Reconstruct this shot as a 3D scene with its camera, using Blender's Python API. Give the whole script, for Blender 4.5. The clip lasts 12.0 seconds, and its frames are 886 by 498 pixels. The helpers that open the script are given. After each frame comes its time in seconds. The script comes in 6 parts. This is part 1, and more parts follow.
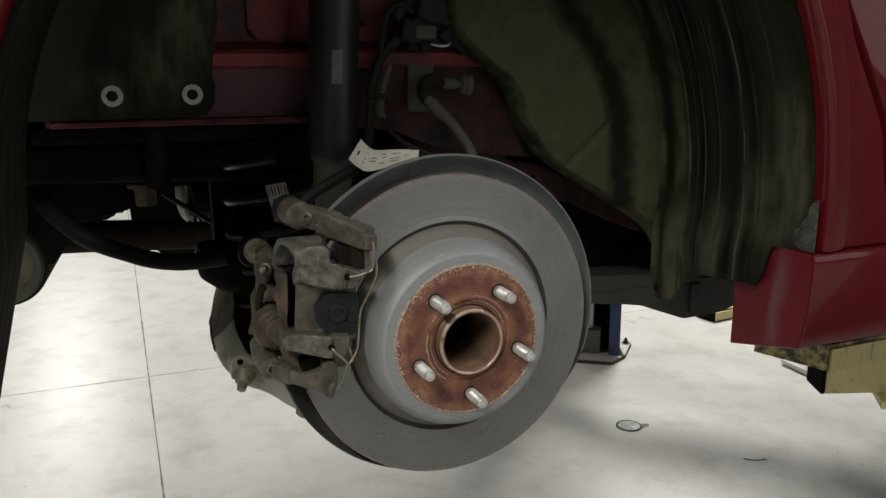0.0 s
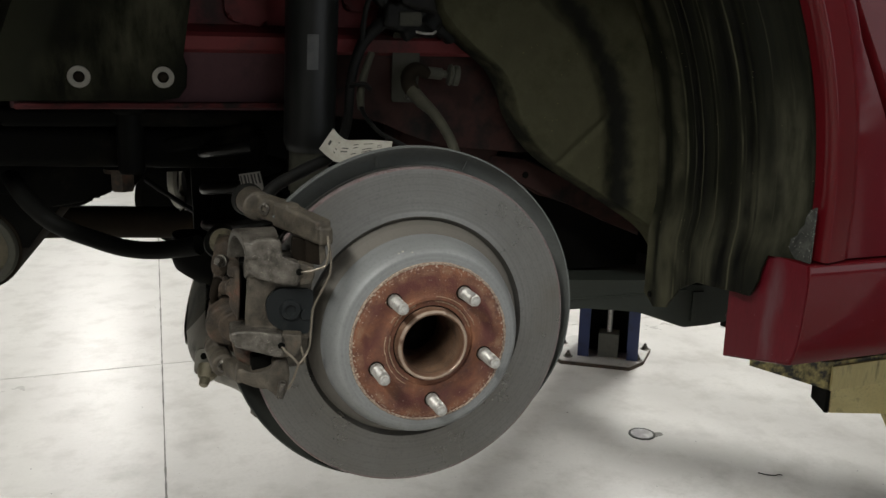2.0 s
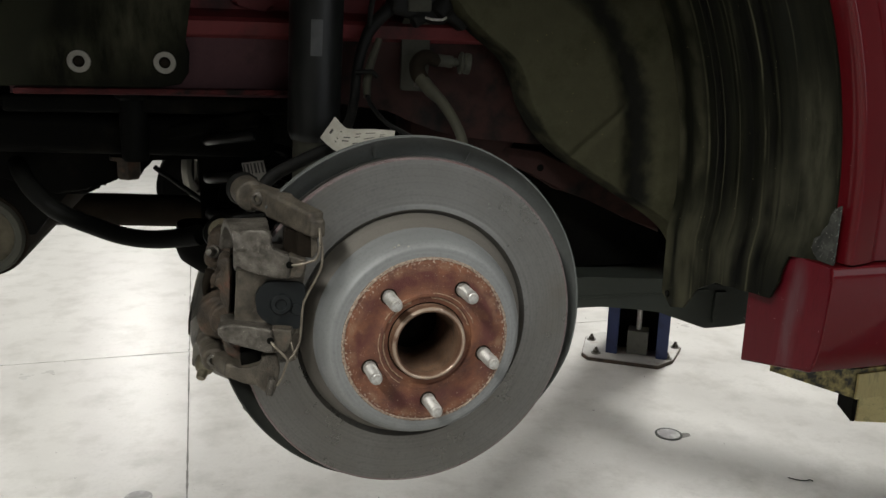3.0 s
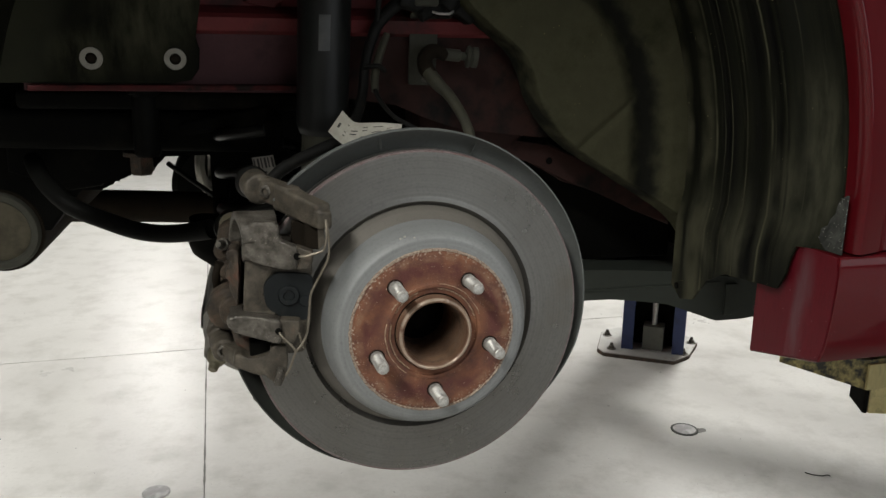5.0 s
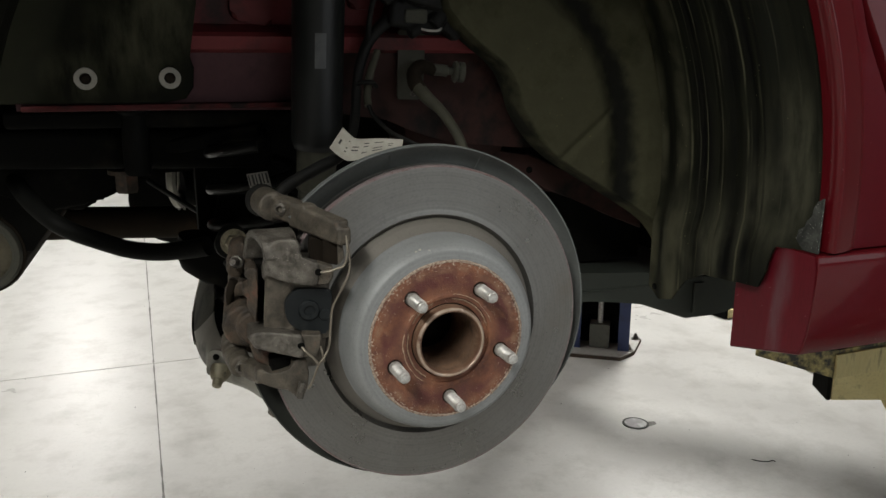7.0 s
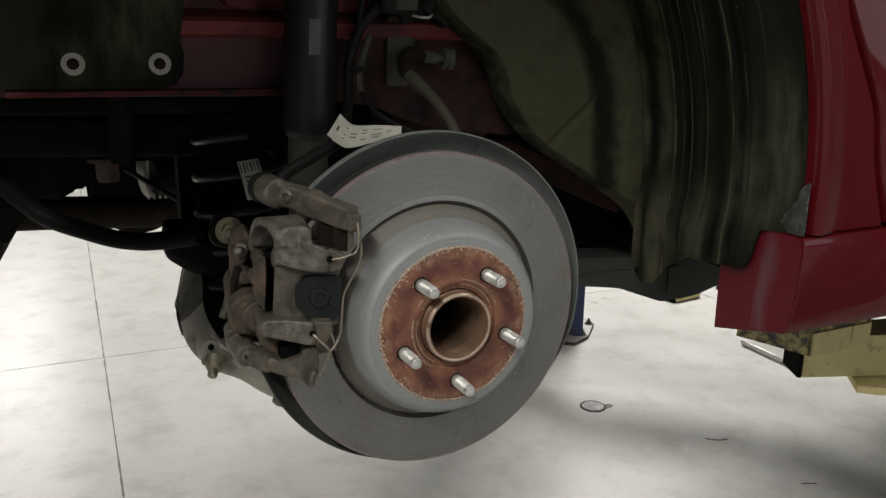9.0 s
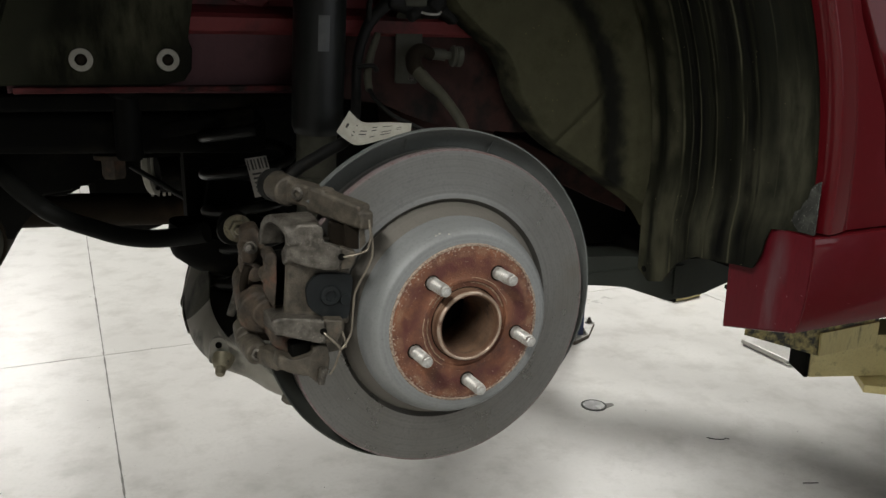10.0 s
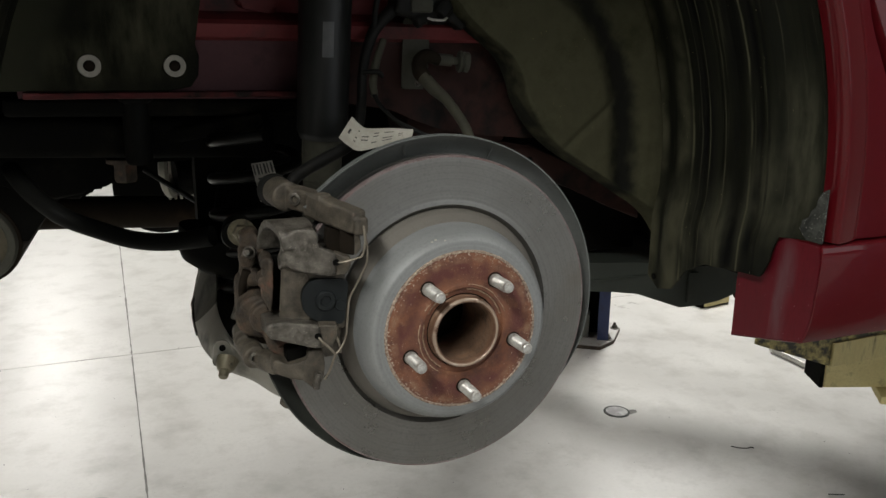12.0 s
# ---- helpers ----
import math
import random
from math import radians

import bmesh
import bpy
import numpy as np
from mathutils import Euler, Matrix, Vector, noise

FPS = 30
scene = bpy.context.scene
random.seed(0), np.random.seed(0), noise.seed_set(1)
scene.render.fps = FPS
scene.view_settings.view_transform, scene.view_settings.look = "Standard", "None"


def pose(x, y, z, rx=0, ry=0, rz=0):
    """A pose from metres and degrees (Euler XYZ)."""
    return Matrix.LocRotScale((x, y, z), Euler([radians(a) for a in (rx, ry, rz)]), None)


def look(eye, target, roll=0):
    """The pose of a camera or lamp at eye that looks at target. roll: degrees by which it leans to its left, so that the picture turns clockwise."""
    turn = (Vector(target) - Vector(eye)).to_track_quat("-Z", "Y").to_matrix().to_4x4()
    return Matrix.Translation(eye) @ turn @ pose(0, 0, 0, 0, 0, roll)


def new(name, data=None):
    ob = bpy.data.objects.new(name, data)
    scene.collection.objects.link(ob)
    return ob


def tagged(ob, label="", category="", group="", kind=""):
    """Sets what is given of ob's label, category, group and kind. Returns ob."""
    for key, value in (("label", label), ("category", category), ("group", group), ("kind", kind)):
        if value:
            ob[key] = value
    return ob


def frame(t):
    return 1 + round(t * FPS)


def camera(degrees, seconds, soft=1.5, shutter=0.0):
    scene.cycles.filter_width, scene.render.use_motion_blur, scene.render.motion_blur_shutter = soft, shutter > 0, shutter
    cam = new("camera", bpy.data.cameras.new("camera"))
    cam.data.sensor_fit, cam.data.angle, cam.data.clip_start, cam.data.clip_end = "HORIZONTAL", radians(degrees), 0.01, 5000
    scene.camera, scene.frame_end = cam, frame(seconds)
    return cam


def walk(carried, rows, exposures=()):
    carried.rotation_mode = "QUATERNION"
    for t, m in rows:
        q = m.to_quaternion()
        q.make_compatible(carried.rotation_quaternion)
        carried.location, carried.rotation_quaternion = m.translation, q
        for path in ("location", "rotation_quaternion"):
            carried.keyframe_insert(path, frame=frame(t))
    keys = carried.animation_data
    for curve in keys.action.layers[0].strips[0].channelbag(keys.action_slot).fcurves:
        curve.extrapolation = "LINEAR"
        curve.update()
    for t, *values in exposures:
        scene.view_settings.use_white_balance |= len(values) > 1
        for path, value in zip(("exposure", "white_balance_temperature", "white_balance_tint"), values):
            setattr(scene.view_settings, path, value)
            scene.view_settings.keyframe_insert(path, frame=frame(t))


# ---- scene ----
cam = camera(56.1, 12.0)
PATH = [
    (0, (-0.322, -0.723, 1.379), (0.387, 1.091, 0.923), -0.3),
    (0.5, (-0.301, -0.722, 1.381), (0.395, 1.097, 0.925), 0.1),
    (1, (-0.282, -0.721, 1.378), (0.403, 1.103, 0.924), 0.4),
    (1.5, (-0.262, -0.715, 1.374), (0.403, 1.115, 0.917), 0.8),
    (2, (-0.241, -0.703, 1.369), (0.393, 1.136, 0.906), 1.1),
    (2.5, (-0.221, -0.69, 1.367), (0.378, 1.159, 0.892), 1.5),
    (3, (-0.197, -0.682, 1.364), (0.355, 1.179, 0.881), 1.5),
    (5, (-0.189, -0.693, 1.36), (0.323, 1.177, 0.871), 0.9),
    (5.5, (-0.212, -0.694, 1.364), (0.329, 1.169, 0.876), 0.9),
    (6, (-0.236, -0.693, 1.37), (0.341, 1.159, 0.882), 0.9),
    (6.5, (-0.256, -0.695, 1.373), (0.363, 1.144, 0.891), 0.7),
    (7, (-0.272, -0.695, 1.374), (0.398, 1.127, 0.895), 0.4),
    (9, (-0.334, -0.676, 1.372), (0.464, 1.087, 0.868), 0.8),
    (9.5, (-0.344, -0.669, 1.371), (0.462, 1.089, 0.864), 1.0),
    (10, (-0.344, -0.667, 1.37), (0.458, 1.093, 0.863), 1.0),
    (10.5, (-0.339, -0.671, 1.37), (0.449, 1.097, 0.866), 0.9),
    (11, (-0.329, -0.675, 1.371), (0.437, 1.103, 0.869), 0.9),
    (11.5, (-0.321, -0.678, 1.372), (0.427, 1.108, 0.872), 0.9),
    (12, (-0.312, -0.68, 1.374), (0.42, 1.112, 0.872), 0.9),
]
walk(cam, [(t, look(eye, target, roll)) for t, eye, target, roll in PATH])

# ---- light ----
world = bpy.data.worlds.new("shop_air")
scene.world = world
world.use_nodes = True
world.node_tree.nodes["Background"].inputs[0].default_value = (0.9, 0.95, 1.0, 1)
world.node_tree.nodes["Background"].inputs[1].default_value = 0.03


def ceiling_lamp(x, y, z, lx, ly, watts, colour=(0.99, 0.985, 0.945)):
    data = bpy.data.lights.new("fluorescent_light", "AREA")
    data.shape, data.size, data.size_y, data.energy, data.color = "RECTANGLE", lx, ly, watts, colour
    ob = new("fluorescent_light", data)
    ob.location = (x, y, z)
    return ob


LAMPS = [(-2.5, -2.5, 248, 2.4), (2.6, -1.7, 85, 2.4), (-3.2, 1.0, 78, 1.8), (-3.0, 5.2, 150, 2.4), (3.7, 4.3, 390, 1.8), (2.2, 2.6, 40, 1.8), (1.2, 5.0, 28, 1.8), (-1.5, 5.4, 50, 1.8), (-1.3, 13.0, 150, 2.4)]
for lx, ly, watts, ln in LAMPS:
    ceiling_lamp(lx, ly, 4.36, 0.5 if ln > 2 else 0.3, ln, watts)

# daylight in an assumed, unseen bay door behind the camera, set by disc and paint reflections
bay_light = ceiling_lamp(6.0, -8.66, 2.15, 8.8, 3.5, 160, (0.93, 0.97, 1.0))
bay_light.name = "bay_door_daylight"
bay_light.rotation_euler = (radians(90), 0, 0)

HUB = Vector((0.0, 0.0, 1.0924))

# ---- materials ----


def material(name, colour, other=None, rough=0.6, metal=0.0, scale=20.0, fine=200.0, bump=0.15, spread=0.5, coat=0.0, rough_spread=0.12,
             stretch=(1, 1, 1), third=None, third_scale=6.0, third_cut=(0.5, 0.62), depth=0.001, specks=None, speck_scale=70.0, speck_size=0.10, gloss=0.5, grit=0.72):
    """Two colours mixed by a cloud of noise, a third in patches, a fine grain in relief."""
    m = bpy.data.materials.new(name)
    m.use_nodes = True
    n, l = m.node_tree.nodes, m.node_tree.links
    b = n["Principled BSDF"]
    tc = n.new("ShaderNodeTexCoord")
    mp = n.new("ShaderNodeMapping")
    mp.inputs["Scale"].default_value = stretch
    l.new(tc.outputs["Object"], mp.inputs[0])

    def cloud(s, detail=6.0):
        t = n.new("ShaderNodeTexNoise")
        t.inputs["Scale"].default_value, t.inputs["Detail"].default_value, t.inputs["Roughness"].default_value = s, detail, 0.62
        l.new(mp.outputs[0], t.inputs["Vector"])
        return t

    def ramp(source, a, z):
        r = n.new("ShaderNodeMapRange")
        r.inputs["From Min"].default_value, r.inputs["From Max"].default_value = a, z
        l.new(source, r.inputs["Value"])
        return r.outputs[0]

    def mix(fac, a, c):
        x = n.new("ShaderNodeMix")
        x.data_type = "RGBA"
        l.new(fac, x.inputs["Factor"])
        for sock, v in ((x.inputs[6], a), (x.inputs[7], c)):
            if isinstance(v, tuple):
                sock.default_value = (*v, 1)
            else:
                l.new(v, sock)
        return x.outputs[2]

    other = other or tuple(c * 0.7 for c in colour)
    big, grain = cloud(scale), cloud(fine, 3.0)
    out = mix(ramp(big.outputs[0], 0.5 - spread / 2, 0.5 + spread / 2), other, colour)
    dark = tuple(c * grit for c in colour)
    out2 = mix(ramp(grain.outputs[0], 0.25, 0.5), dark, out)
    if third:
        patch = cloud(third_scale)
        out2 = mix(ramp(patch.outputs[0], *third_cut), out2, third)
    if specks:
        vo = n.new("ShaderNodeTexVoronoi")
        vo.inputs["Scale"].default_value = speck_scale
        l.new(tc.outputs["Object"], vo.inputs["Vector"])
        gate = n.new("ShaderNodeMath")
        gate.operation = "MULTIPLY"
        near = n.new("ShaderNodeMath")
        near.operation, near.inputs[1].default_value = "LESS_THAN", speck_size
        l.new(vo.outputs["Distance"], near.inputs[0])
        few = n.new("ShaderNodeMath")
        few.operation, few.inputs[1].default_value = "GREATER_THAN", 0.6
        l.new(vo.outputs["Color"], few.inputs[0])
        l.new(near.outputs[0], gate.inputs[0])
        l.new(few.outputs[0], gate.inputs[1])
        out2 = mix(gate.outputs[0], out2, specks)
    b.inputs["Specular IOR Level"].default_value = gloss
    l.new(out2, b.inputs["Base Color"])
    rr = n.new("ShaderNodeMapRange")
    rr.inputs["To Min"].default_value, rr.inputs["To Max"].default_value = max(0.02, rough - rough_spread), min(1, rough + rough_spread)
    l.new(big.outputs[0], rr.inputs["Value"])
    l.new(rr.outputs[0], b.inputs["Roughness"])
    b.inputs["Metallic"].default_value = metal
    b.inputs["Coat Weight"].default_value = coat
    b.inputs["Coat Roughness"].default_value = 0.05
    if bump:
        bp = n.new("ShaderNodeBump")
        bp.inputs["Strength"].default_value, bp.inputs["Distance"].default_value = bump, depth
        l.new(grain.outputs[0], bp.inputs["Height"])
        l.new(bp.outputs[0], b.inputs["Normal"])
    return m


RED = material("red_paint", (0.080, 0.0028, 0.0052), (0.069, 0.0024, 0.0046), rough=0.5, scale=3, fine=900, bump=0.0, coat=0.42, rough_spread=0.03, gloss=0.08, third=(0.088, 0.008, 0.012), third_scale=18, third_cut=(0.55, 0.8), specks=(0.26, 0.13, 0.12), speck_scale=150, speck_size=0.05)
RED_DULL = material("dull_red_primer", (0.165, 0.025, 0.027), (0.105, 0.019, 0.020), rough=0.6, scale=14, fine=160, bump=0.2, third=(0.028, 0.013, 0.012), third_scale=9, third_cut=(0.52, 0.68), gloss=0.25)
RED_GREY = material("dusty_purple_primer", (0.085, 0.040, 0.044), (0.058, 0.024, 0.027), rough=0.7, scale=18, fine=200, bump=0.2, third=(0.030, 0.016, 0.015), third_scale=10, third_cut=(0.54, 0.72), gloss=0.2)
RED_DUSTY = material("dusty_red_paint", (0.105, 0.0055, 0.011), (0.080, 0.004, 0.009), rough=0.55, scale=12, fine=400, bump=0.1, stretch=(1, 1, 0.15), third=(0.135, 0.075, 0.085), third_scale=26, third_cut=(0.58, 0.78), specks=(0.40, 0.30, 0.30), speck_scale=150, speck_size=0.06, gloss=0.2)
RED_BROWN = material("grimy_shaded_red_brown_paint", (0.044, 0.017, 0.014), (0.020, 0.010, 0.008), rough=0.75, scale=16, fine=200, bump=0.3, third=(0.008, 0.007, 0.006), third_scale=14, third_cut=(0.48, 0.62), gloss=0.2)
RED_LIP = material("grimy_dull_red_paint", (0.088, 0.016, 0.016), (0.040, 0.011, 0.011), rough=0.7, scale=30, fine=260, bump=0.3, spread=0.4, third=(0.012, 0.008, 0.007), third_scale=26, third_cut=(0.50, 0.64), gloss=0.15)
PLASTIC = material("dusty_black_liner_plastic", (0.0105, 0.0108, 0.0062), (0.0024, 0.0028, 0.0019), rough=0.7, scale=120, fine=300, bump=0.3, spread=0.34, stretch=(0.04, 1, 0.04), third=(0.040, 0.039, 0.024), third_scale=190, third_cut=(0.60, 0.76), specks=(0.40, 0.36, 0.20), speck_scale=110, speck_size=0.06, gloss=0.08)
LINER_DARK = material("soot_black_plastic", (0.013, 0.0135, 0.0075), (0.003, 0.003, 0.0022), rough=0.8, scale=9, fine=260, bump=0.4, gloss=0.08)
LINER_PANEL = material("sooty_olive_plastic", (0.013, 0.0135, 0.0075), (0.003, 0.003, 0.0022), rough=0.8, scale=9, fine=260, bump=0.4, gloss=0.08)
FELT = material("grey_liner", (0.066, 0.064, 0.037), (0.040, 0.039, 0.023), rough=0.9, scale=16, fine=420, bump=0.5, third=(0.028, 0.028, 0.015), third_scale=15, third_cut=(0.50, 0.74), specks=(0.16, 0.13, 0.055), speck_scale=90, speck_size=0.05, gloss=0.1)
FELT_PLAIN = material("dusty_grey_green_steel", (0.062, 0.062, 0.048), (0.036, 0.036, 0.028), rough=0.75, scale=40, fine=300, bump=0.3, gloss=0.25)
BLACK = material("black_underbody", (0.0055, 0.0055, 0.0045), (0.002, 0.002, 0.0018), rough=0.85, scale=15, fine=150, bump=0.4, third=(0.024, 0.020, 0.014), third_scale=9, third_cut=(0.58, 0.8), gloss=0.06)
TUBE_BLACK = material("black_painted_steel", (0.0085, 0.0088, 0.0078), (0.005, 0.005, 0.0045), rough=0.5, scale=30, fine=220, bump=0.12, third=(0.022, 0.019, 0.016), third_scale=25, third_cut=(0.62, 0.82), gloss=0.04)
SHOCK = material("glossy_black_tube", (0.014, 0.016, 0.015), (0.007, 0.007, 0.007), rough=0.42, scale=30, fine=220, bump=0.08, third=(0.026, 0.025, 0.020), third_scale=18, third_cut=(0.6, 0.8), gloss=0.3)
COILBLACK = material("glossy_coil_paint", (0.013, 0.013, 0.012), (0.006, 0.006, 0.005), rough=0.34, scale=40, fine=220, bump=0.08, gloss=0.18)
HIGHLIGHT = material("highlight_grey", (0.105, 0.108, 0.110), (0.050, 0.052, 0.054), rough=0.6, scale=70, fine=300, bump=0.1)
BLOCK = material("dull_grey_paint", (0.105, 0.105, 0.088), (0.075, 0.075, 0.062), rough=0.6, scale=18, fine=200, bump=0.1, third=(0.035, 0.033, 0.026), third_scale=14, third_cut=(0.55, 0.8))
PANDARK = material("dark_olive_steel", (0.075, 0.074, 0.056), (0.028, 0.028, 0.020), rough=0.7, scale=40, fine=260, bump=0.3, third=(0.012, 0.012, 0.009), third_scale=22, third_cut=(0.5, 0.68), gloss=0.2)
IRON = material("weathered_cast_iron", (0.165, 0.150, 0.126), (0.036, 0.031, 0.024), rough=0.42, metal=0.4, scale=85, fine=620, bump=0.7, spread=0.34, third=(0.024, 0.019, 0.014), third_scale=50, third_cut=(0.52, 0.66), depth=0.0013, grit=0.5, specks=(0.34, 0.31, 0.26), speck_scale=430, speck_size=0.13)
IRON_RUST = material("dark_rusty_casting", (0.092, 0.066, 0.044), (0.022, 0.018, 0.013), rough=0.7, metal=0.15, scale=60, fine=520, bump=0.8, spread=0.3, third=(0.125, 0.052, 0.032), third_scale=36, third_cut=(0.56, 0.72), depth=0.0014, grit=0.5)
IRON_BROWN = material("rusty_cast_iron", (0.118, 0.100, 0.074), (0.038, 0.032, 0.024), rough=0.62, metal=0.25, scale=85, fine=560, bump=0.7, spread=0.34, third=(0.105, 0.058, 0.036), third_scale=44, third_cut=(0.60, 0.78), depth=0.0013, grit=0.55)
RUST = material("orange_brown_rust", (0.225, 0.092, 0.046), (0.088, 0.034, 0.025), rough=0.74, metal=0.05, scale=38, fine=420, bump=0.9, spread=0.30, third=(0.30, 0.165, 0.095), third_scale=85, third_cut=(0.62, 0.80), specks=(0.46, 0.34, 0.24), speck_scale=420, speck_size=0.13)
HUBRING = material("rusty_hub_steel", (0.22, 0.125, 0.075), (0.10, 0.052, 0.034), rough=0.5, metal=0.25, scale=45, fine=400, bump=0.6, third=(0.34, 0.25, 0.18), third_scale=60, third_cut=(0.58, 0.78))
LIPSTEEL = material("worn_rusty_lip", (0.54, 0.45, 0.36), (0.27, 0.165, 0.105), rough=0.36, metal=0.45, scale=60, fine=400, bump=0.4, third=(0.14, 0.07, 0.045), third_scale=80, third_cut=(0.56, 0.72))
RUST_EDGE = material("pale_rust_scale", (0.46, 0.38, 0.30), (0.13, 0.066, 0.040), rough=0.9, scale=420, fine=900, bump=0.6, spread=0.3)
CRUST = material("dull_tan_crust", (0.46, 0.35, 0.25), (0.20, 0.11, 0.068), rough=0.95, scale=300, fine=900, bump=0.5, spread=0.3, gloss=0.1)
GREASE = material("brown_grease", (0.190, 0.110, 0.066), (0.070, 0.042, 0.026), rough=0.6, scale=60, fine=250, bump=0.9, spread=0.3, third=(0.020, 0.015, 0.011), third_scale=38, third_cut=(0.57, 0.72), depth=0.002)
SOOT = material("sooty_brown_steel", (0.022, 0.017, 0.012), (0.010, 0.008, 0.006), rough=0.9, scale=20, fine=200, bump=0.3, third=(0.04, 0.026, 0.017), third_cut=(0.56, 0.75), gloss=0.06)
WASHER = material("grey_plastic_washer", (0.36, 0.34, 0.29), (0.24, 0.225, 0.19), rough=0.65, scale=60, fine=300, bump=0.3)
CANEND = material("grimy_beige_can", (0.115, 0.102, 0.070), (0.055, 0.050, 0.034), rough=0.7, metal=0.15, scale=22, fine=200, bump=0.3, third=(0.03, 0.026, 0.018), third_scale=14, third_cut=(0.50, 0.66), gloss=0.2)
EDGE = material("red_brown_disc_edge", (0.15, 0.085, 0.078), (0.22, 0.20, 0.195), rough=0.6, metal=0.3, scale=16, fine=300, bump=0.2)
STEEL = material("zinc_steel", (0.58, 0.57, 0.54), (0.36, 0.35, 0.32), rough=0.36, metal=0.55, scale=160, fine=700, bump=0.4, spread=0.3, third=(0.20, 0.165, 0.12), third_scale=230, third_cut=(0.52, 0.68))
YELLOWZINC = material("dirty_yellow_zinc", (0.29, 0.26, 0.18), (0.14, 0.125, 0.085), rough=0.5, metal=0.5, scale=70, fine=300, bump=0.4, third=(0.03, 0.025, 0.02), third_scale=60, third_cut=(0.55, 0.7))
ALLOY = material("dull_aluminium", (0.33, 0.315, 0.275), (0.20, 0.19, 0.16), rough=0.55, metal=0.4, scale=22, fine=260, bump=0.35, third=(0.05, 0.05, 0.04), third_scale=16, third_cut=(0.52, 0.68))
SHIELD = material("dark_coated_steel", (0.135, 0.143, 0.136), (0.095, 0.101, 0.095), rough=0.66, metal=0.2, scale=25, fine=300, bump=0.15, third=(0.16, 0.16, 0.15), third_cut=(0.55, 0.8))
SHIELD_LOW = material("darker_coated_steel", (0.052, 0.055, 0.047), (0.026, 0.028, 0.023), rough=0.7, metal=0.1, scale=25, fine=300, bump=0.2, third=(0.022, 0.022, 0.018), third_scale=20, third_cut=(0.54, 0.74))
RUBBER = material("black_rubber", (0.0095, 0.0095, 0.0085), (0.005, 0.005, 0.0045), rough=0.65, scale=40, fine=300, bump=0.15, third=(0.024, 0.022, 0.016), third_scale=45, third_cut=(0.58, 0.78), gloss=0.2)
PAPER = material("grimy_paper", (0.46, 0.44, 0.38), (0.28, 0.265, 0.215), rough=0.8, scale=60, fine=400, bump=0.1)
PAPER_GREY = material("sooty_paper", (0.42, 0.40, 0.36), (0.24, 0.23, 0.20), rough=0.8, scale=90, fine=400, bump=0.1)
INK = material("faded_ink", (0.05, 0.048, 0.045), rough=0.8, bump=0)
BLUE = material("blue_lift_paint", (0.020, 0.034, 0.108), (0.014, 0.025, 0.082), rough=0.45, scale=12, fine=200, bump=0.08, third=(0.010, 0.014, 0.030), third_scale=16, third_cut=(0.55, 0.8))
YELLOW = material("worn_yellow_paint", (0.60, 0.52, 0.25), (0.47, 0.39, 0.17), rough=0.6, scale=30, fine=300, bump=0.4, third=(0.030, 0.026, 0.014), third_scale=60, third_cut=(0.56, 0.84))
YELLOW_GRIME = material("grimy_yellow_paint", (0.54, 0.47, 0.22), (0.38, 0.31, 0.13), rough=0.6, scale=60, fine=300, bump=0.5, stretch=(1.4, 1.4, 0.4), third=(0.028, 0.025, 0.014), third_scale=60, third_cut=(0.54, 0.80))
YELLOW_BLACK = material("yellow_paint_worn_to_black", (0.030, 0.028, 0.018), (0.014, 0.013, 0.010), rough=0.65, scale=30, fine=300, bump=0.4, third=(0.40, 0.33, 0.12), third_scale=80, third_cut=(0.42, 0.66))
WHITE = material("grey_wall_paint", (0.32, 0.316, 0.303), (0.27, 0.267, 0.256), rough=0.8, scale=2, fine=120, bump=0.05, gloss=0.2)
CEILING = material("dark_ceiling_paint", (0.14, 0.14, 0.135), (0.11, 0.11, 0.107), rough=0.85, scale=2, fine=120, bump=0.05, gloss=0.2)
PADBLACK = material("black_brake_shim", (0.009, 0.012, 0.012), (0.006, 0.007, 0.008), rough=0.6, scale=40, fine=300, bump=0.15, third=(0.03, 0.03, 0.026), third_scale=30, third_cut=(0.58, 0.75), gloss=0.25)
WIRE = material("tan_steel_wire", (0.26, 0.23, 0.18), (0.15, 0.125, 0.095), rough=0.45, metal=0.6, scale=80, fine=400, bump=0.1)
WINDOW = material("dark_window_glass", (0.012, 0.014, 0.014), rough=0.06, bump=0, rough_spread=0.02)
DUST = material("grey_dust", (0.070, 0.072, 0.062), (0.016, 0.017, 0.013), rough=0.9, scale=110, fine=500, bump=0.3, spread=0.3, third=(0.012, 0.013, 0.010), third_scale=60, third_cut=(0.46, 0.62), specks=(0.40, 0.40, 0.36), speck_scale=420, speck_size=0.17)
TANKBLACK = material("dusty_tank_plastic", (0.040, 0.046, 0.038), (0.026, 0.030, 0.025), rough=0.6, scale=9, fine=220, bump=0.2, third=(0.058, 0.060, 0.048), third_scale=7, third_cut=(0.56, 0.8), gloss=0.3)
GALV = material("galvanised_steel", (0.46, 0.45, 0.43), (0.33, 0.32, 0.30), rough=0.45, metal=0.3, scale=14, fine=120, bump=0.2, third=(0.25, 0.20, 0.16), third_scale=18, third_cut=(0.58, 0.75))
HOSE = material("grey_brown_sleeve", (0.062, 0.059, 0.037), (0.028, 0.027, 0.018), rough=0.8, scale=60, fine=500, bump=0.4)


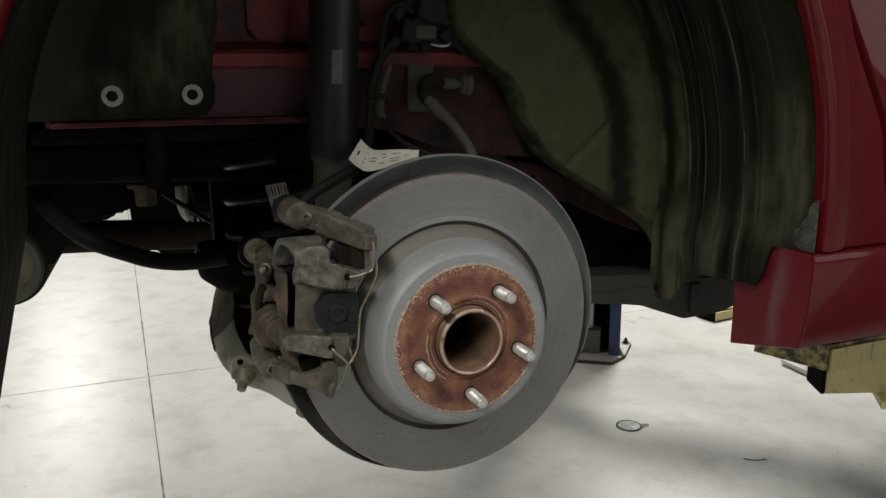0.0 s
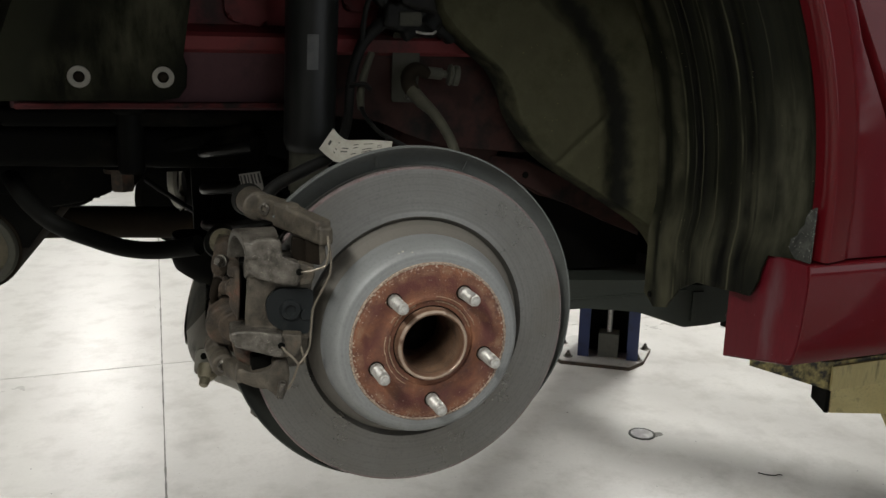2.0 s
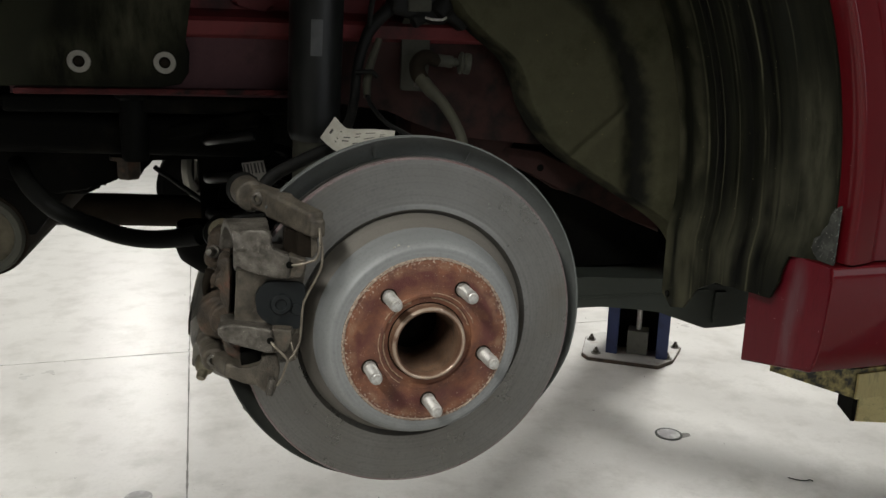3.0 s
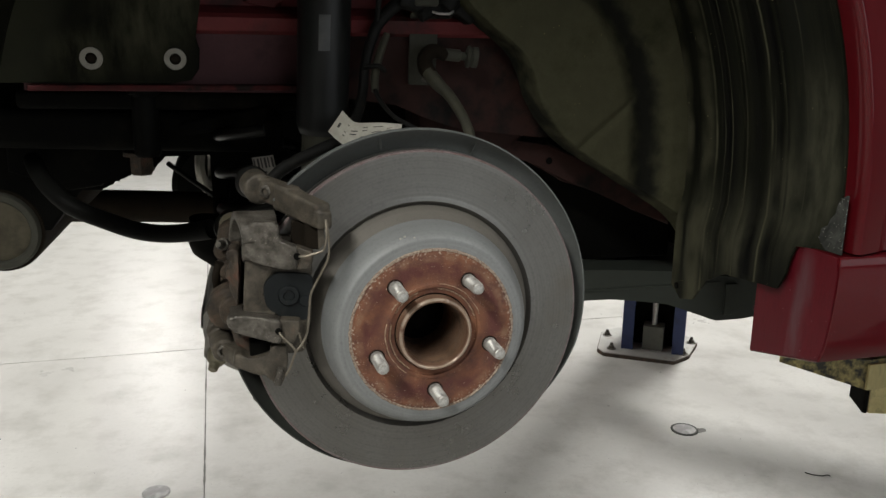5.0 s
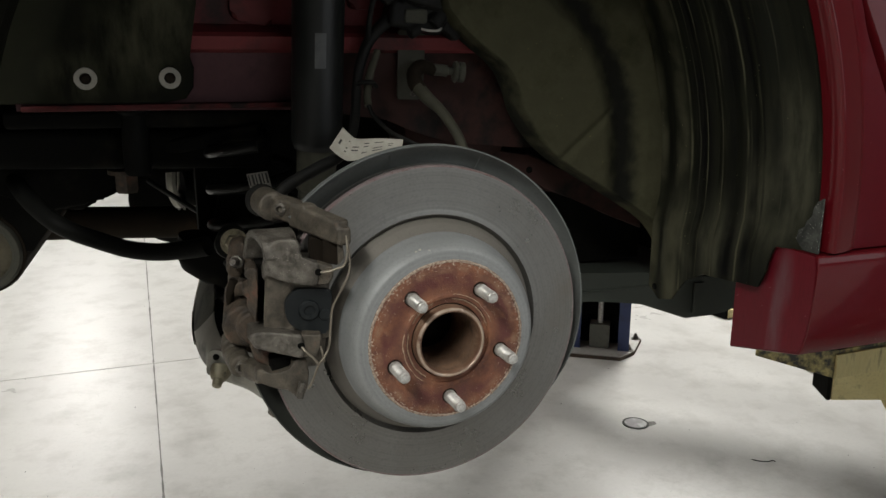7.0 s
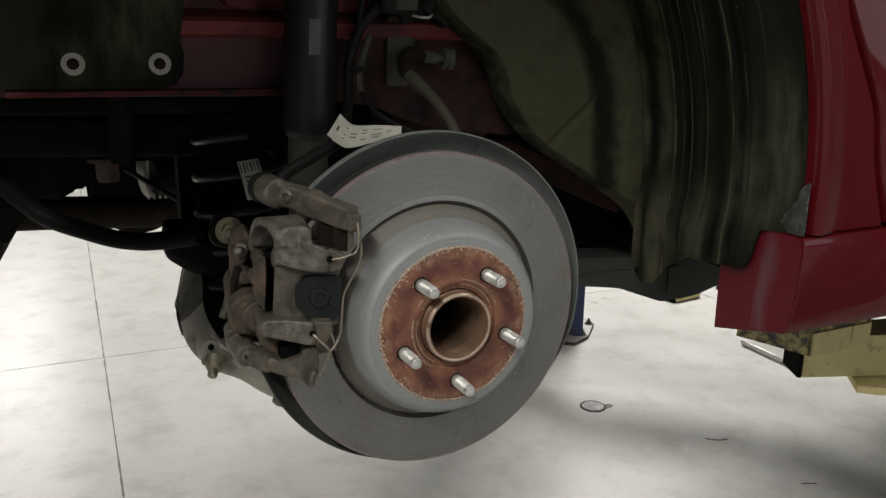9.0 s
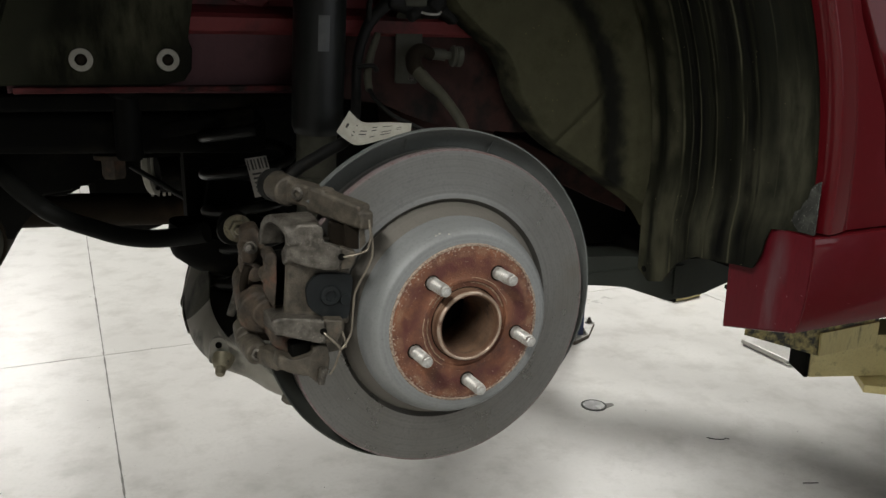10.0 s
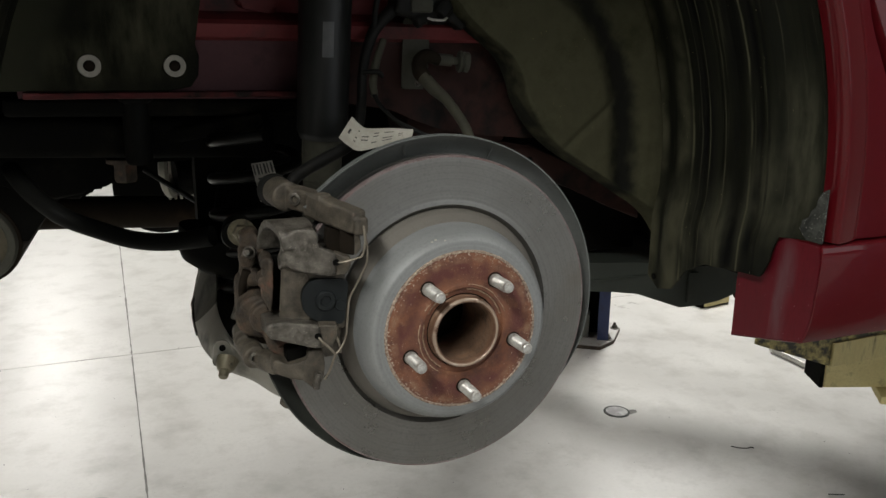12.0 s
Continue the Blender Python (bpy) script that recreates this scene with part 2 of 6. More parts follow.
def turned_metal(name, colour, other, rough, rings, metal, grime):
    """Metal turned on a lathe: fine rings about the wheel axis."""
    m = material(name, colour, other, rough=rough, metal=metal, scale=14, fine=350, bump=0.1, spread=0.7, third=grime, third_scale=10, third_cut=(0.58, 0.85))
    n, l = m.node_tree.nodes, m.node_tree.links
    b = n["Principled BSDF"]
    tc = n.new("ShaderNodeTexCoord")
    flat = n.new("ShaderNodeMapping")
    flat.inputs["Scale"].default_value = (1, 0, 1)
    l.new(tc.outputs["Object"], flat.inputs[0])
    ln = n.new("ShaderNodeVectorMath")
    ln.operation = "LENGTH"
    l.new(flat.outputs[0], ln.inputs[0])
    t = n.new("ShaderNodeTexNoise")
    t.noise_dimensions = "1D"
    t.inputs["Scale"].default_value, t.inputs["Detail"].default_value = rings, 5
    l.new(ln.outputs["Value"], t.inputs["W"])
    bp = n.new("ShaderNodeBump")
    bp.inputs["Strength"].default_value, bp.inputs["Distance"].default_value = 0.06, 0.0003
    l.new(t.outputs[0], bp.inputs["Height"])
    l.new(bp.outputs[0], b.inputs["Normal"])
    src = b.inputs["Base Color"].links[0].from_socket
    mx = n.new("ShaderNodeMix")
    mx.data_type = "RGBA"
    mx.blend_type = "MULTIPLY"
    mr = n.new("ShaderNodeMapRange")
    mr.inputs["From Min"].default_value, mr.inputs["From Max"].default_value = 0.3, 0.7
    mr.inputs["To Min"].default_value, mr.inputs["To Max"].default_value = 0.91, 1.04
    l.new(t.outputs[0], mr.inputs["Value"])
    mx.inputs["Factor"].default_value = 1
    l.new(src, mx.inputs[6])
    l.new(mr.outputs[0], mx.inputs[7])
    l.new(mx.outputs[2], b.inputs["Base Color"])
    return m


DISC = turned_metal("worn_disc_face", (0.194, 0.190, 0.179), (0.140, 0.135, 0.120), 0.30, 420, 0.85, (0.145, 0.131, 0.108))


def ring_scale(m, edges, colour, spread, patch_scale=55):
    """Bands of pale scale at given radii, broken up by noise, added over a material's colour."""
    n, l = m.node_tree.nodes, m.node_tree.links
    b = n["Principled BSDF"]
    tc = n.new("ShaderNodeTexCoord")
    flat = n.new("ShaderNodeMapping")
    flat.inputs["Scale"].default_value = (1, 0, 1)
    l.new(tc.outputs["Object"], flat.inputs[0])
    ln = n.new("ShaderNodeVectorMath")
    ln.operation = "LENGTH"
    l.new(flat.outputs[0], ln.inputs[0])
    t = n.new("ShaderNodeTexNoise")
    t.inputs["Scale"].default_value, t.inputs["Detail"].default_value = patch_scale, 5
    l.new(tc.outputs["Object"], t.inputs["Vector"])
    for radius, width, cut_at in edges:
        off = n.new("ShaderNodeMath")
        off.operation, off.inputs[1].default_value = "SUBTRACT", radius
        l.new(ln.outputs["Value"], off.inputs[0])
        ab = n.new("ShaderNodeMath")
        ab.operation = "ABSOLUTE"
        l.new(off.outputs[0], ab.inputs[0])
        band = n.new("ShaderNodeMapRange")
        band.inputs["From Min"].default_value, band.inputs["From Max"].default_value = width, width * 0.3
        l.new(ab.outputs[0], band.inputs["Value"])
        patch = n.new("ShaderNodeMapRange")
        patch.inputs["From Min"].default_value, patch.inputs["From Max"].default_value = cut_at, cut_at + spread
        l.new(t.outputs[0], patch.inputs["Value"])
        both = n.new("ShaderNodeMath")
        both.operation = "MULTIPLY"
        l.new(band.outputs[0], both.inputs[0])
        l.new(patch.outputs[0], both.inputs[1])
        mx = n.new("ShaderNodeMix")
        mx.data_type = "RGBA"
        src = b.inputs["Base Color"].links[0].from_socket
        l.new(both.outputs[0], mx.inputs["Factor"])
        l.new(src, mx.inputs[6])
        mx.inputs[7].default_value = (*colour, 1)
        l.new(mx.outputs[2], b.inputs["Base Color"])


ring_scale(RUST, [(0.0620, 0.0125, 0.38)], (0.102, 0.030, 0.023), 0.20)
ring_scale(RUST, [(0.0725, 0.0050, 0.45)], (0.235, 0.132, 0.078), 0.22, 70)
ring_scale(RUST, [(0.0640, 0.0008, 0.60), (0.0735, 0.0022, 0.60), (0.0775, 0.0022, 0.54)], (0.50, 0.40, 0.31), 0.12, 430)
HAT = turned_metal("grey_coated_hat", (0.255, 0.263, 0.262), (0.195, 0.199, 0.193), 0.56, 300, 0.2, (0.20, 0.19, 0.165))
HAT_BROWN = turned_metal("brown_disc_root", (0.150, 0.138, 0.118), (0.105, 0.095, 0.08), 0.75, 300, 0.1, (0.085, 0.072, 0.056))


LID = material("scuffed_lid_steel", (0.30, 0.29, 0.29), (0.17, 0.165, 0.16), rough=0.4, metal=0.3, scale=40, fine=260, bump=0.2, third=(0.42, 0.41, 0.40), third_scale=24, third_cut=(0.52, 0.70))
JOINT = material("dirty_joint_filler", (0.23, 0.222, 0.205), (0.11, 0.106, 0.098), rough=0.9, scale=45, fine=120, bump=0.3)
CONCRETE = material("sealed_concrete", (0.53, 0.515, 0.49), (0.43, 0.417, 0.395), rough=0.31, scale=2.6, fine=70, bump=0.035, spread=0.5, rough_spread=0.10,
                    third=(0.30, 0.285, 0.262), third_scale=6.0, third_cut=(0.48, 0.86), depth=0.0012, specks=(0.20, 0.19, 0.18), speck_scale=34, speck_size=0.05, grit=0.84)

# ---- mesh helpers ----


def thing(name, label, category, at=(0, 0, 0), group="", kind=""):
    ob = new(name)
    ob.location = at
    ob.empty_display_size = 0.02
    return tagged(ob, label, category, group, kind)


def part(name, bm, mat, parent, label="", smooth=True, weigh=True):
    """One mesh under a thing or a part. The bmesh is in world metres."""
    bmesh.ops.recalc_face_normals(bm, faces=bm.faces)
    base = Vector((0, 0, 0))
    up = parent
    while up:
        base += Vector(up.location)
        up = up.parent
    centre = Vector((0, 0, 0))
    if bm.verts:
        lo = Vector([min(v.co[k] for v in bm.verts) for k in range(3)])
        hi = Vector([max(v.co[k] for v in bm.verts) for k in range(3)])
        centre = (lo + hi) / 2
    bmesh.ops.translate(bm, verts=bm.verts, vec=-centre)
    me = bpy.data.meshes.new(name)
    bm.to_mesh(me)
    bm.free()
    me.materials.append(mat)
    if smooth:
        soften(me, 38)
    ob = new(name, me)
    ob.location = centre - base
    ob.parent = parent
    if smooth and weigh:
        even = ob.modifiers.new("even", "WEIGHTED_NORMAL")
        even.keep_sharp = True
    return tagged(ob, label)


def soften(me, degrees):
    """Smooth faces, with the edges over the given angle kept sharp."""
    me.polygons.foreach_set("use_smooth", [True] * len(me.polygons))
    work = bmesh.new()
    work.from_mesh(me)
    limit = radians(degrees)
    for e in work.edges:
        if any(len(f.verts) > 8 for f in e.link_faces):
            e.smooth = False
        if len(e.link_faces) == 2 and e.calc_face_angle(0) > limit:
            e.smooth = False
    work.to_mesh(me)
    work.free()


def structure(name, bm, mat, label, category, smooth=False):
    ob = part(name, bm, mat, None, "", smooth)
    return tagged(ob, label, category, "", "structure")


def join(*bms):
    out = bmesh.new()
    for b in bms:
        me = bpy.data.meshes.new("tmp")
        b.to_mesh(me)
        b.free()
        out.from_mesh(me)
        bpy.data.meshes.remove(me)
    return out


def moved(bm, m):
    bmesh.ops.transform(bm, matrix=m, verts=bm.verts)
    return bm


def box(lo, hi, bevel=0.0, seg=2):
    bm = bmesh.new()
    bmesh.ops.create_cube(bm, size=1)
    lo, hi = Vector(lo), Vector(hi)
    for v in bm.verts:
        v.co = (lo + hi) / 2 + Vector([v.co[k] * (hi[k] - lo[k]) for k in range(3)])
    if bevel:
        bmesh.ops.bevel(bm, geom=bm.edges[:], offset=bevel, segments=seg, profile=0.5, affect="EDGES")
    return bm


def bar(a, b, w, h, bevel=0.004, up=(0, 0, 1), taper=1.0):
    """A rounded bar from a to b, w wide and h high; the far end is scaled by taper."""
    a, b = Vector(a), Vector(b)
    ln = (b - a).length
    bm = bmesh.new()
    bmesh.ops.create_cube(bm, size=1)
    for v in bm.verts:
        k = taper if v.co.y > 0 else 1.0
        v.co = Vector((v.co.x * w * k, (v.co.y + 0.5) * ln, v.co.z * h * k))
    if bevel:
        bmesh.ops.bevel(bm, geom=bm.edges[:], offset=bevel, segments=3, profile=0.5, affect="EDGES")
    y = (b - a).normalized()
    x = y.cross(Vector(up)).normalized()
    z = x.cross(y)
    m = Matrix((x, y, z)).transposed().to_4x4()
    m.translation = a
    return moved(bm, m)


def frame_of(axis):
    y = Vector(axis).normalized()
    ref = Vector((0, 0, 1)) if abs(y.z) < 0.9 else Vector((1, 0, 0))
    x = y.cross(ref).normalized()
    return x, y, x.cross(y)


def lathe(profile, origin=(0, 0, 0), axis=(0, 1, 0), n=64, close=False):
    """Profile of (radius, distance along the axis), turned about the axis."""
    x, y, z = frame_of(axis)
    o = Vector(origin)
    bm = bmesh.new()
    rings = []
    for r, d in profile:
        if r < 1e-6:
            rings.append([bm.verts.new(o + y * d)])
        else:
            rings.append([bm.verts.new(o + y * d + (x * math.cos(2 * math.pi * k / n) + z * math.sin(2 * math.pi * k / n)) * r) for k in range(n)])
    pairs = list(zip(rings, rings[1:])) + ([(rings[-1], rings[0])] if close else [])
    for p, q in pairs:
        for k in range(n):
            j = (k + 1) % n
            vs = [p[k % len(p)], p[j % len(p)], q[j % len(q)], q[k % len(q)]]
            vs = list(dict.fromkeys(vs))
            if len(vs) > 2:
                bm.faces.new(vs)
    return bm


def smooth_line(points, steps=6):
    """Catmull-Rom through the points."""
    p = [Vector(q) for q in points]
    p = [2 * p[0] - p[1]] + p + [2 * p[-1] - p[-2]]
    out = []
    for a, b, c, d in zip(p, p[1:], p[2:], p[3:]):
        for k in range(steps):
            t = k / steps
            out.append(0.5 * (2 * b + (c - a) * t + (2 * a - 5 * b + 4 * c - d) * t * t + (3 * b - a - 3 * c + d) * t**3))
    out.append(p[-2])
    return out


def tube(points, radius, n=12, steps=6, flat=1.0, up=(0.13, 0.2, 1)):
    """A tube along a smooth line. radius: a number, or one for each point; flat: its height over its width."""
    line = smooth_line(points, steps) if steps > 1 else [Vector(q) for q in points]
    if not isinstance(radius, (int, float)):
        keys = [i * (len(line) - 1) / (len(radius) - 1) for i in range(len(radius))]
        rs = list(np.interp(range(len(line)), keys, radius))
    else:
        rs = [radius] * len(line)
    bm = bmesh.new()
    rings = []
    for i, c in enumerate(line):
        d = (line[min(i + 1, len(line) - 1)] - line[max(i - 1, 0)]).normalized()
        x = d.cross(Vector(up)).normalized()
        z = x.cross(d)
        rings.append([bm.verts.new(c + x * math.cos(2 * math.pi * k / n) * rs[i] + z * math.sin(2 * math.pi * k / n) * rs[i] * flat) for k in range(n)])
    for p, q in zip(rings, rings[1:]):
        for k in range(n):
            bm.faces.new((p[k], p[(k + 1) % n], q[(k + 1) % n], q[k]))
    bm.faces.new(rings[0][::-1])
    bm.faces.new(rings[-1])
    return bm


def plate(outline, origin, u, v, thick, bevel=0.0, seg=2):
    """An outline in the plane of u and v through origin, thickened along u x v."""
    o, u, v = Vector(origin), Vector(u).normalized(), Vector(v).normalized()
    w = u.cross(v)
    bm = bmesh.new()
    front = [bm.verts.new(o + u * a + v * b) for a, b in outline]
    back = [bm.verts.new(o + u * a + v * b + w * thick) for a, b in outline]
    bm.faces.new(front[::-1])
    bm.faces.new(back)
    for k in range(len(outline)):
        j = (k + 1) % len(outline)
        bm.faces.new((front[k], front[j], back[j], back[k]))
    if bevel:
        rim = [e for e in bm.edges if len({f for f in e.link_faces if len(f.verts) == len(outline)}) == 1]
        bmesh.ops.bevel(bm, geom=rim, offset=bevel, segments=seg, profile=0.5, affect="EDGES")
    return bm


def rounded(points, r=0.006, steps=4):
    """A polygon with its corners rounded."""
    out = []
    n = len(points)
    for i in range(n):
        a, b, c = (Vector((*points[(i + k) % n], 0)) for k in (-1, 0, 1))
        d1, d2 = (a - b), (c - b)
        cut = min(r, d1.length * 0.45, d2.length * 0.45)
        p, q = b + d1.normalized() * cut, b + d2.normalized() * cut
        for k in range(steps + 1):
            t = k / steps
            w = p * (1 - t) ** 2 + b * 2 * t * (1 - t) + q * t * t
            out.append((w.x, w.y))
    return out


def sheet(f, us, vs, thick, out=None):
    """A curved sheet f(u, v) with thickness along its normal (or along out)."""
    bm = bmesh.new()
    e = 1e-4
    top, low = [], []
    for u in us:
        ra, rb = [], []
        for v in vs:
            p = Vector(f(u, v))
            if out is None:
                nrm = (Vector(f(u + e, v)) - p).cross(Vector(f(u, v + e)) - p).normalized()
            else:
                nrm = Vector(out)
            ra.append(bm.verts.new(p))
            rb.append(bm.verts.new(p + nrm * thick))
        top.append(ra), low.append(rb)
    for i in range(len(us) - 1):
        for j in range(len(vs) - 1):
            bm.faces.new((top[i][j], top[i + 1][j], top[i + 1][j + 1], top[i][j + 1]))
            bm.faces.new((low[i][j], low[i][j + 1], low[i + 1][j + 1], low[i + 1][j]))
    for i in range(len(us) - 1):
        for j in (0, len(vs) - 1):
            bm.faces.new((top[i][j], top[i + 1][j], low[i + 1][j], low[i][j]))
    for j in range(len(vs) - 1):
        for i in (0, len(us) - 1):
            bm.faces.new((top[i][j], top[i][j + 1], low[i][j + 1], low[i][j]))
    return bm


def hexbolt(at, axis, r, h, washer=1.35, shank=0.0):
    """A hex head with a washer, its axis pointing outward."""
    parts = [lathe([(0, 0), (r * washer, 0), (r * washer, h * 0.18), (0, h * 0.18)], at, axis, 20),
             lathe([(0, h * 0.15), (r, h * 0.15), (r, h * 0.85), (r * 0.85, h), (0, h)], at, axis, 6)]
    if shank:
        parts.append(lathe([(0, h), (r * 0.5, h), (r * 0.5, h + shank * 0.8), (r * 0.4, h + shank), (0, h + shank)], at, axis, 12))
    return join(*parts)


def cast(name, bms, mat, parent, label="", voxel=0.0014, rounds=3, rough=0.0005):
    """Solids fused into one rough casting."""
    ob = part(name, join(*bms), mat, parent, label, True, False)
    fuse = ob.modifiers.new("fuse", "REMESH")
    fuse.mode, fuse.voxel_size, fuse.use_smooth_shade = "VOXEL", voxel, True
    ease = ob.modifiers.new("ease", "SMOOTH")
    ease.factor, ease.iterations = 0.5, rounds
    for size, amount in ((0.012, rough), (0.0035, rough * 0.55)):
        tex = bpy.data.textures.new("casting_skin", "CLOUDS")
        tex.noise_scale = size
        lump = ob.modifiers.new("lump", "DISPLACE")
        lump.texture, lump.strength, lump.mid_level, lump.texture_coords = tex, amount * 2, 0.5, "LOCAL"
    return ob


def span(a, b, n):
    return [a + (b - a) * k / (n - 1) for k in range(n)]


# ---- shop: floor, walls, ceiling ----
JX, JY, SLAB, GAP = -0.28, 2.962, 3.05, 0.004
X0, X1, Y0, Y1, ROOF = -6.4, 11.0, -8.6, 15.4, 4.5
structure("ground", box((X0, Y0, -0.30), (X1, Y1, -0.0028)), JOINT, "grey concrete base under the shop floor slabs", "floor")
floor = thing("floor", "pale sealed concrete slab floor with saw-cut joints and stains", "floor", kind="structure")


def cuts(start, lo, hi):
    v = start - SLAB * math.floor((start - lo) / SLAB)
    return [lo] + [v + SLAB * k for k in range(int((hi - v) / SLAB) + 1) if lo + 0.05 < v + SLAB * k < hi - 0.05] + [hi]


def slab(x0, x1, y0, y1):
    """A slab with slightly chipped edges along its joints."""
    bm = bmesh.new()
    ring = []
    for (ax, ay), (bx, by) in zip(((x0, y0), (x1, y0), (x1, y1), (x0, y1)), ((x1, y0), (x1, y1), (x0, y1), (x0, y0))):
        steps = max(2, int(math.hypot(bx - ax, by - ay) / 0.03))
        for k in range(steps):
            t = k / steps
            px, py = ax + (bx - ax) * t, ay + (by - ay) * t
            chip = 0.0018 + 0.0026 * max(0, noise.noise((px * 9, py * 9, 3)) + 0.05) + 0.0045 * max(0, noise.noise((px * 37, py * 37, 7)) - 0.05)
            cx, cy = (x0 + x1) / 2, (y0 + y1) / 2
            if ay == by:
                py += chip if cy > py else -chip
            else:
                px += chip if cx > px else -chip
            ring.append((px, py))
    top = [bm.verts.new((x, y, 0)) for x, y in ring]
    low = [bm.verts.new((x, y, -0.0026)) for x, y in ring]
    bm.faces.new(top)
    for k in range(len(ring)):
        j = (k + 1) % len(ring)
        bm.faces.new((low[k], low[j], top[j], top[k]))
    return bm


xs, ys = cuts(JX, X0, X1), cuts(JY, Y0, Y1)
for xa, xb in zip(xs, xs[1:]):
    for ya, yb in zip(ys, ys[1:]):
        part("slab", slab(xa, xb, ya, yb), CONCRETE, floor, smooth=False)

structure("wall_north", box((X0, Y1, -0.3), (X1, Y1 + 0.2, ROOF)), WHITE, "plain grey painted shop wall", "wall")
structure("wall_south", join(box((X0, Y0 - 0.2, -0.3), (1.5, Y0, ROOF)), box((10.5, Y0 - 0.2, -0.3), (X1, Y0, ROOF)), box((1.5, Y0 - 0.2, 3.95), (10.5, Y0, ROOF)), box((1.5, Y0 - 0.2, -0.3), (10.5, Y0, 0.0))), WHITE, "plain grey painted shop wall with an assumed open bay door", "wall")
structure("wall_west", box((X0 - 0.2, Y0 - 0.2, -0.3), (X0, Y1 + 0.2, ROOF)), WHITE, "plain grey painted shop wall", "wall")
structure("wall_east", box((X1, Y0 - 0.2, -0.3), (X1 + 0.2, Y1 + 0.2, ROOF)), WHITE, "plain grey painted shop wall", "wall")
structure("ceiling", box((X0 - 0.2, Y0 - 0.2, ROOF), (X1 + 0.2, Y1 + 0.2, ROOF + 0.2)), CEILING, "plain dark grey shop ceiling", "ceiling")

# ---- brake disc ----
SPIN = Vector((-0.0150, 1.0, -0.0150)).normalized()
AXLE = Vector((0.0020, 0.0, 1.0900))
UP = (Vector((0, 0, 1)) - SPIN * SPIN.z).normalized()
SIDE = SPIN.cross(UP)


def on_hub(r, angle, depth):
    """A point at a radius, an angle in degrees and a depth along the leaning wheel axis."""
    return AXLE + SPIN * depth + (SIDE * math.cos(radians(angle)) + UP * math.sin(radians(angle))) * r


def turned(profile, n=128):
    return lathe(profile, AXLE, SPIN, n, True)


rotor = thing("brake_disc", "worn grey brake disc with a rusty centre on the hub", "brake disc", AXLE)
part("disc", turned([(0.1170, 0.0800), (0.1180, 0.0786), (0.1225, 0.0788), (0.1232, 0.0791), (0.1400, 0.0793), (0.1575, 0.0791), (0.1582, 0.0788), (0.1658, 0.0788), (0.1668, 0.0798), (0.1670, 0.0868), (0.1590, 0.0871), (0.1590, 0.0938),
                     (0.1678, 0.0941), (0.1678, 0.1005), (0.1663, 0.1018), (0.113, 0.1018), (0.113, 0.0838)], 160), DISC, rotor, "scored grey friction ring")
part("disc_edge", turned([(0.1650, 0.0795), (0.1660, 0.0786), (0.1672, 0.0788), (0.1679, 0.0798), (0.1679, 0.0865), (0.1663, 0.0869)], 160), EDGE, rotor, "reddish rusty outer edge")
part("disc_root", turned([(0.1170, 0.0833), (0.1145, 0.0838), (0.1125, 0.0800), (0.1085, 0.0725), (0.1045, 0.0680), (0.1025, 0.0655), (0.099, 0.07), (0.099, 0.09), (0.1145, 0.09)]), HAT_BROWN, rotor, "brown rusty groove")
part("hat", turned([(0.1028, 0.0660), (0.1022, 0.0605), (0.1005, 0.0535), (0.0975, 0.0445), (0.0950, 0.0395), (0.0915, 0.0360), (0.0890, 0.0349), (0.0815, 0.0343), (0.0805, 0.0355), (0.0770, 0.0380), (0.0770, 0.0660)]), HAT, rotor, "grey coated disc hat")


def flaking_rim():
    """A ring of scale with a ragged outline."""
    bm = turned([(0.0815, 0.0347), (0.0809, 0.0333), (0.0800, 0.0328), (0.0788, 0.0330), (0.0786, 0.0355)], 220)
    for v in bm.verts:
        d = v.co - AXLE
        flat = d - SPIN * d.dot(SPIN)
        v.co += flat.normalized() * (0.0006 * noise.noise(v.co * 160) + 0.0006 * noise.noise(v.co * 600)) - SPIN * 0.0004 * noise.noise(v.co * 300)
    return bm


part("hat_rim", flaking_rim(), RUST_EDGE, rotor, "flaking pale rust rim")
part("hat_face", turned([(0.0795, 0.0342), (0.0770, 0.0332), (0.0745, 0.0327), (0.0570, 0.0325), (0.0515, 0.0326), (0.0480, 0.0320), (0.0470, 0.0312), (0.0440, 0.0312), (0.0430, 0.0330), (0.0382, 0.0334), (0.0377, 0.0342), (0.0377, 0.0410), (0.0770, 0.0410)]), RUST, rotor, "rust-covered mounting face")
for a0, a1 in ((112, 150), (166, 236), (18, 84)):
    arc = []
    for r, angles in ((0.0470, span(a0, a1, 12)), (0.0424, span(a1, a0, 12))):
        arc += [on_hub(r + 0.0008 * noise.noise((a * 0.15, r * 900, 2)), a, 0.0318 if r > 0.045 else 0.0328) for a in angles]
    part("scale_line", tube([arc[0]] + arc[1:] + [arc[0]], 0.0007, 6, 2), CRUST, rotor, "pale crusted outline on the rust")
for r, a in ((0.0952, 106), (0.0948, 108.5), (0.0925, 101)):
    part("paint_fleck", lathe([(0, -0.0006), (0.0012, -0.0005), (0.0014, 0.0010), (0, 0.0010)], on_hub(r, a, 0.0405 - (0.0952 - r)), SPIN, 10), PAPER, rotor, "tiny pale fleck")

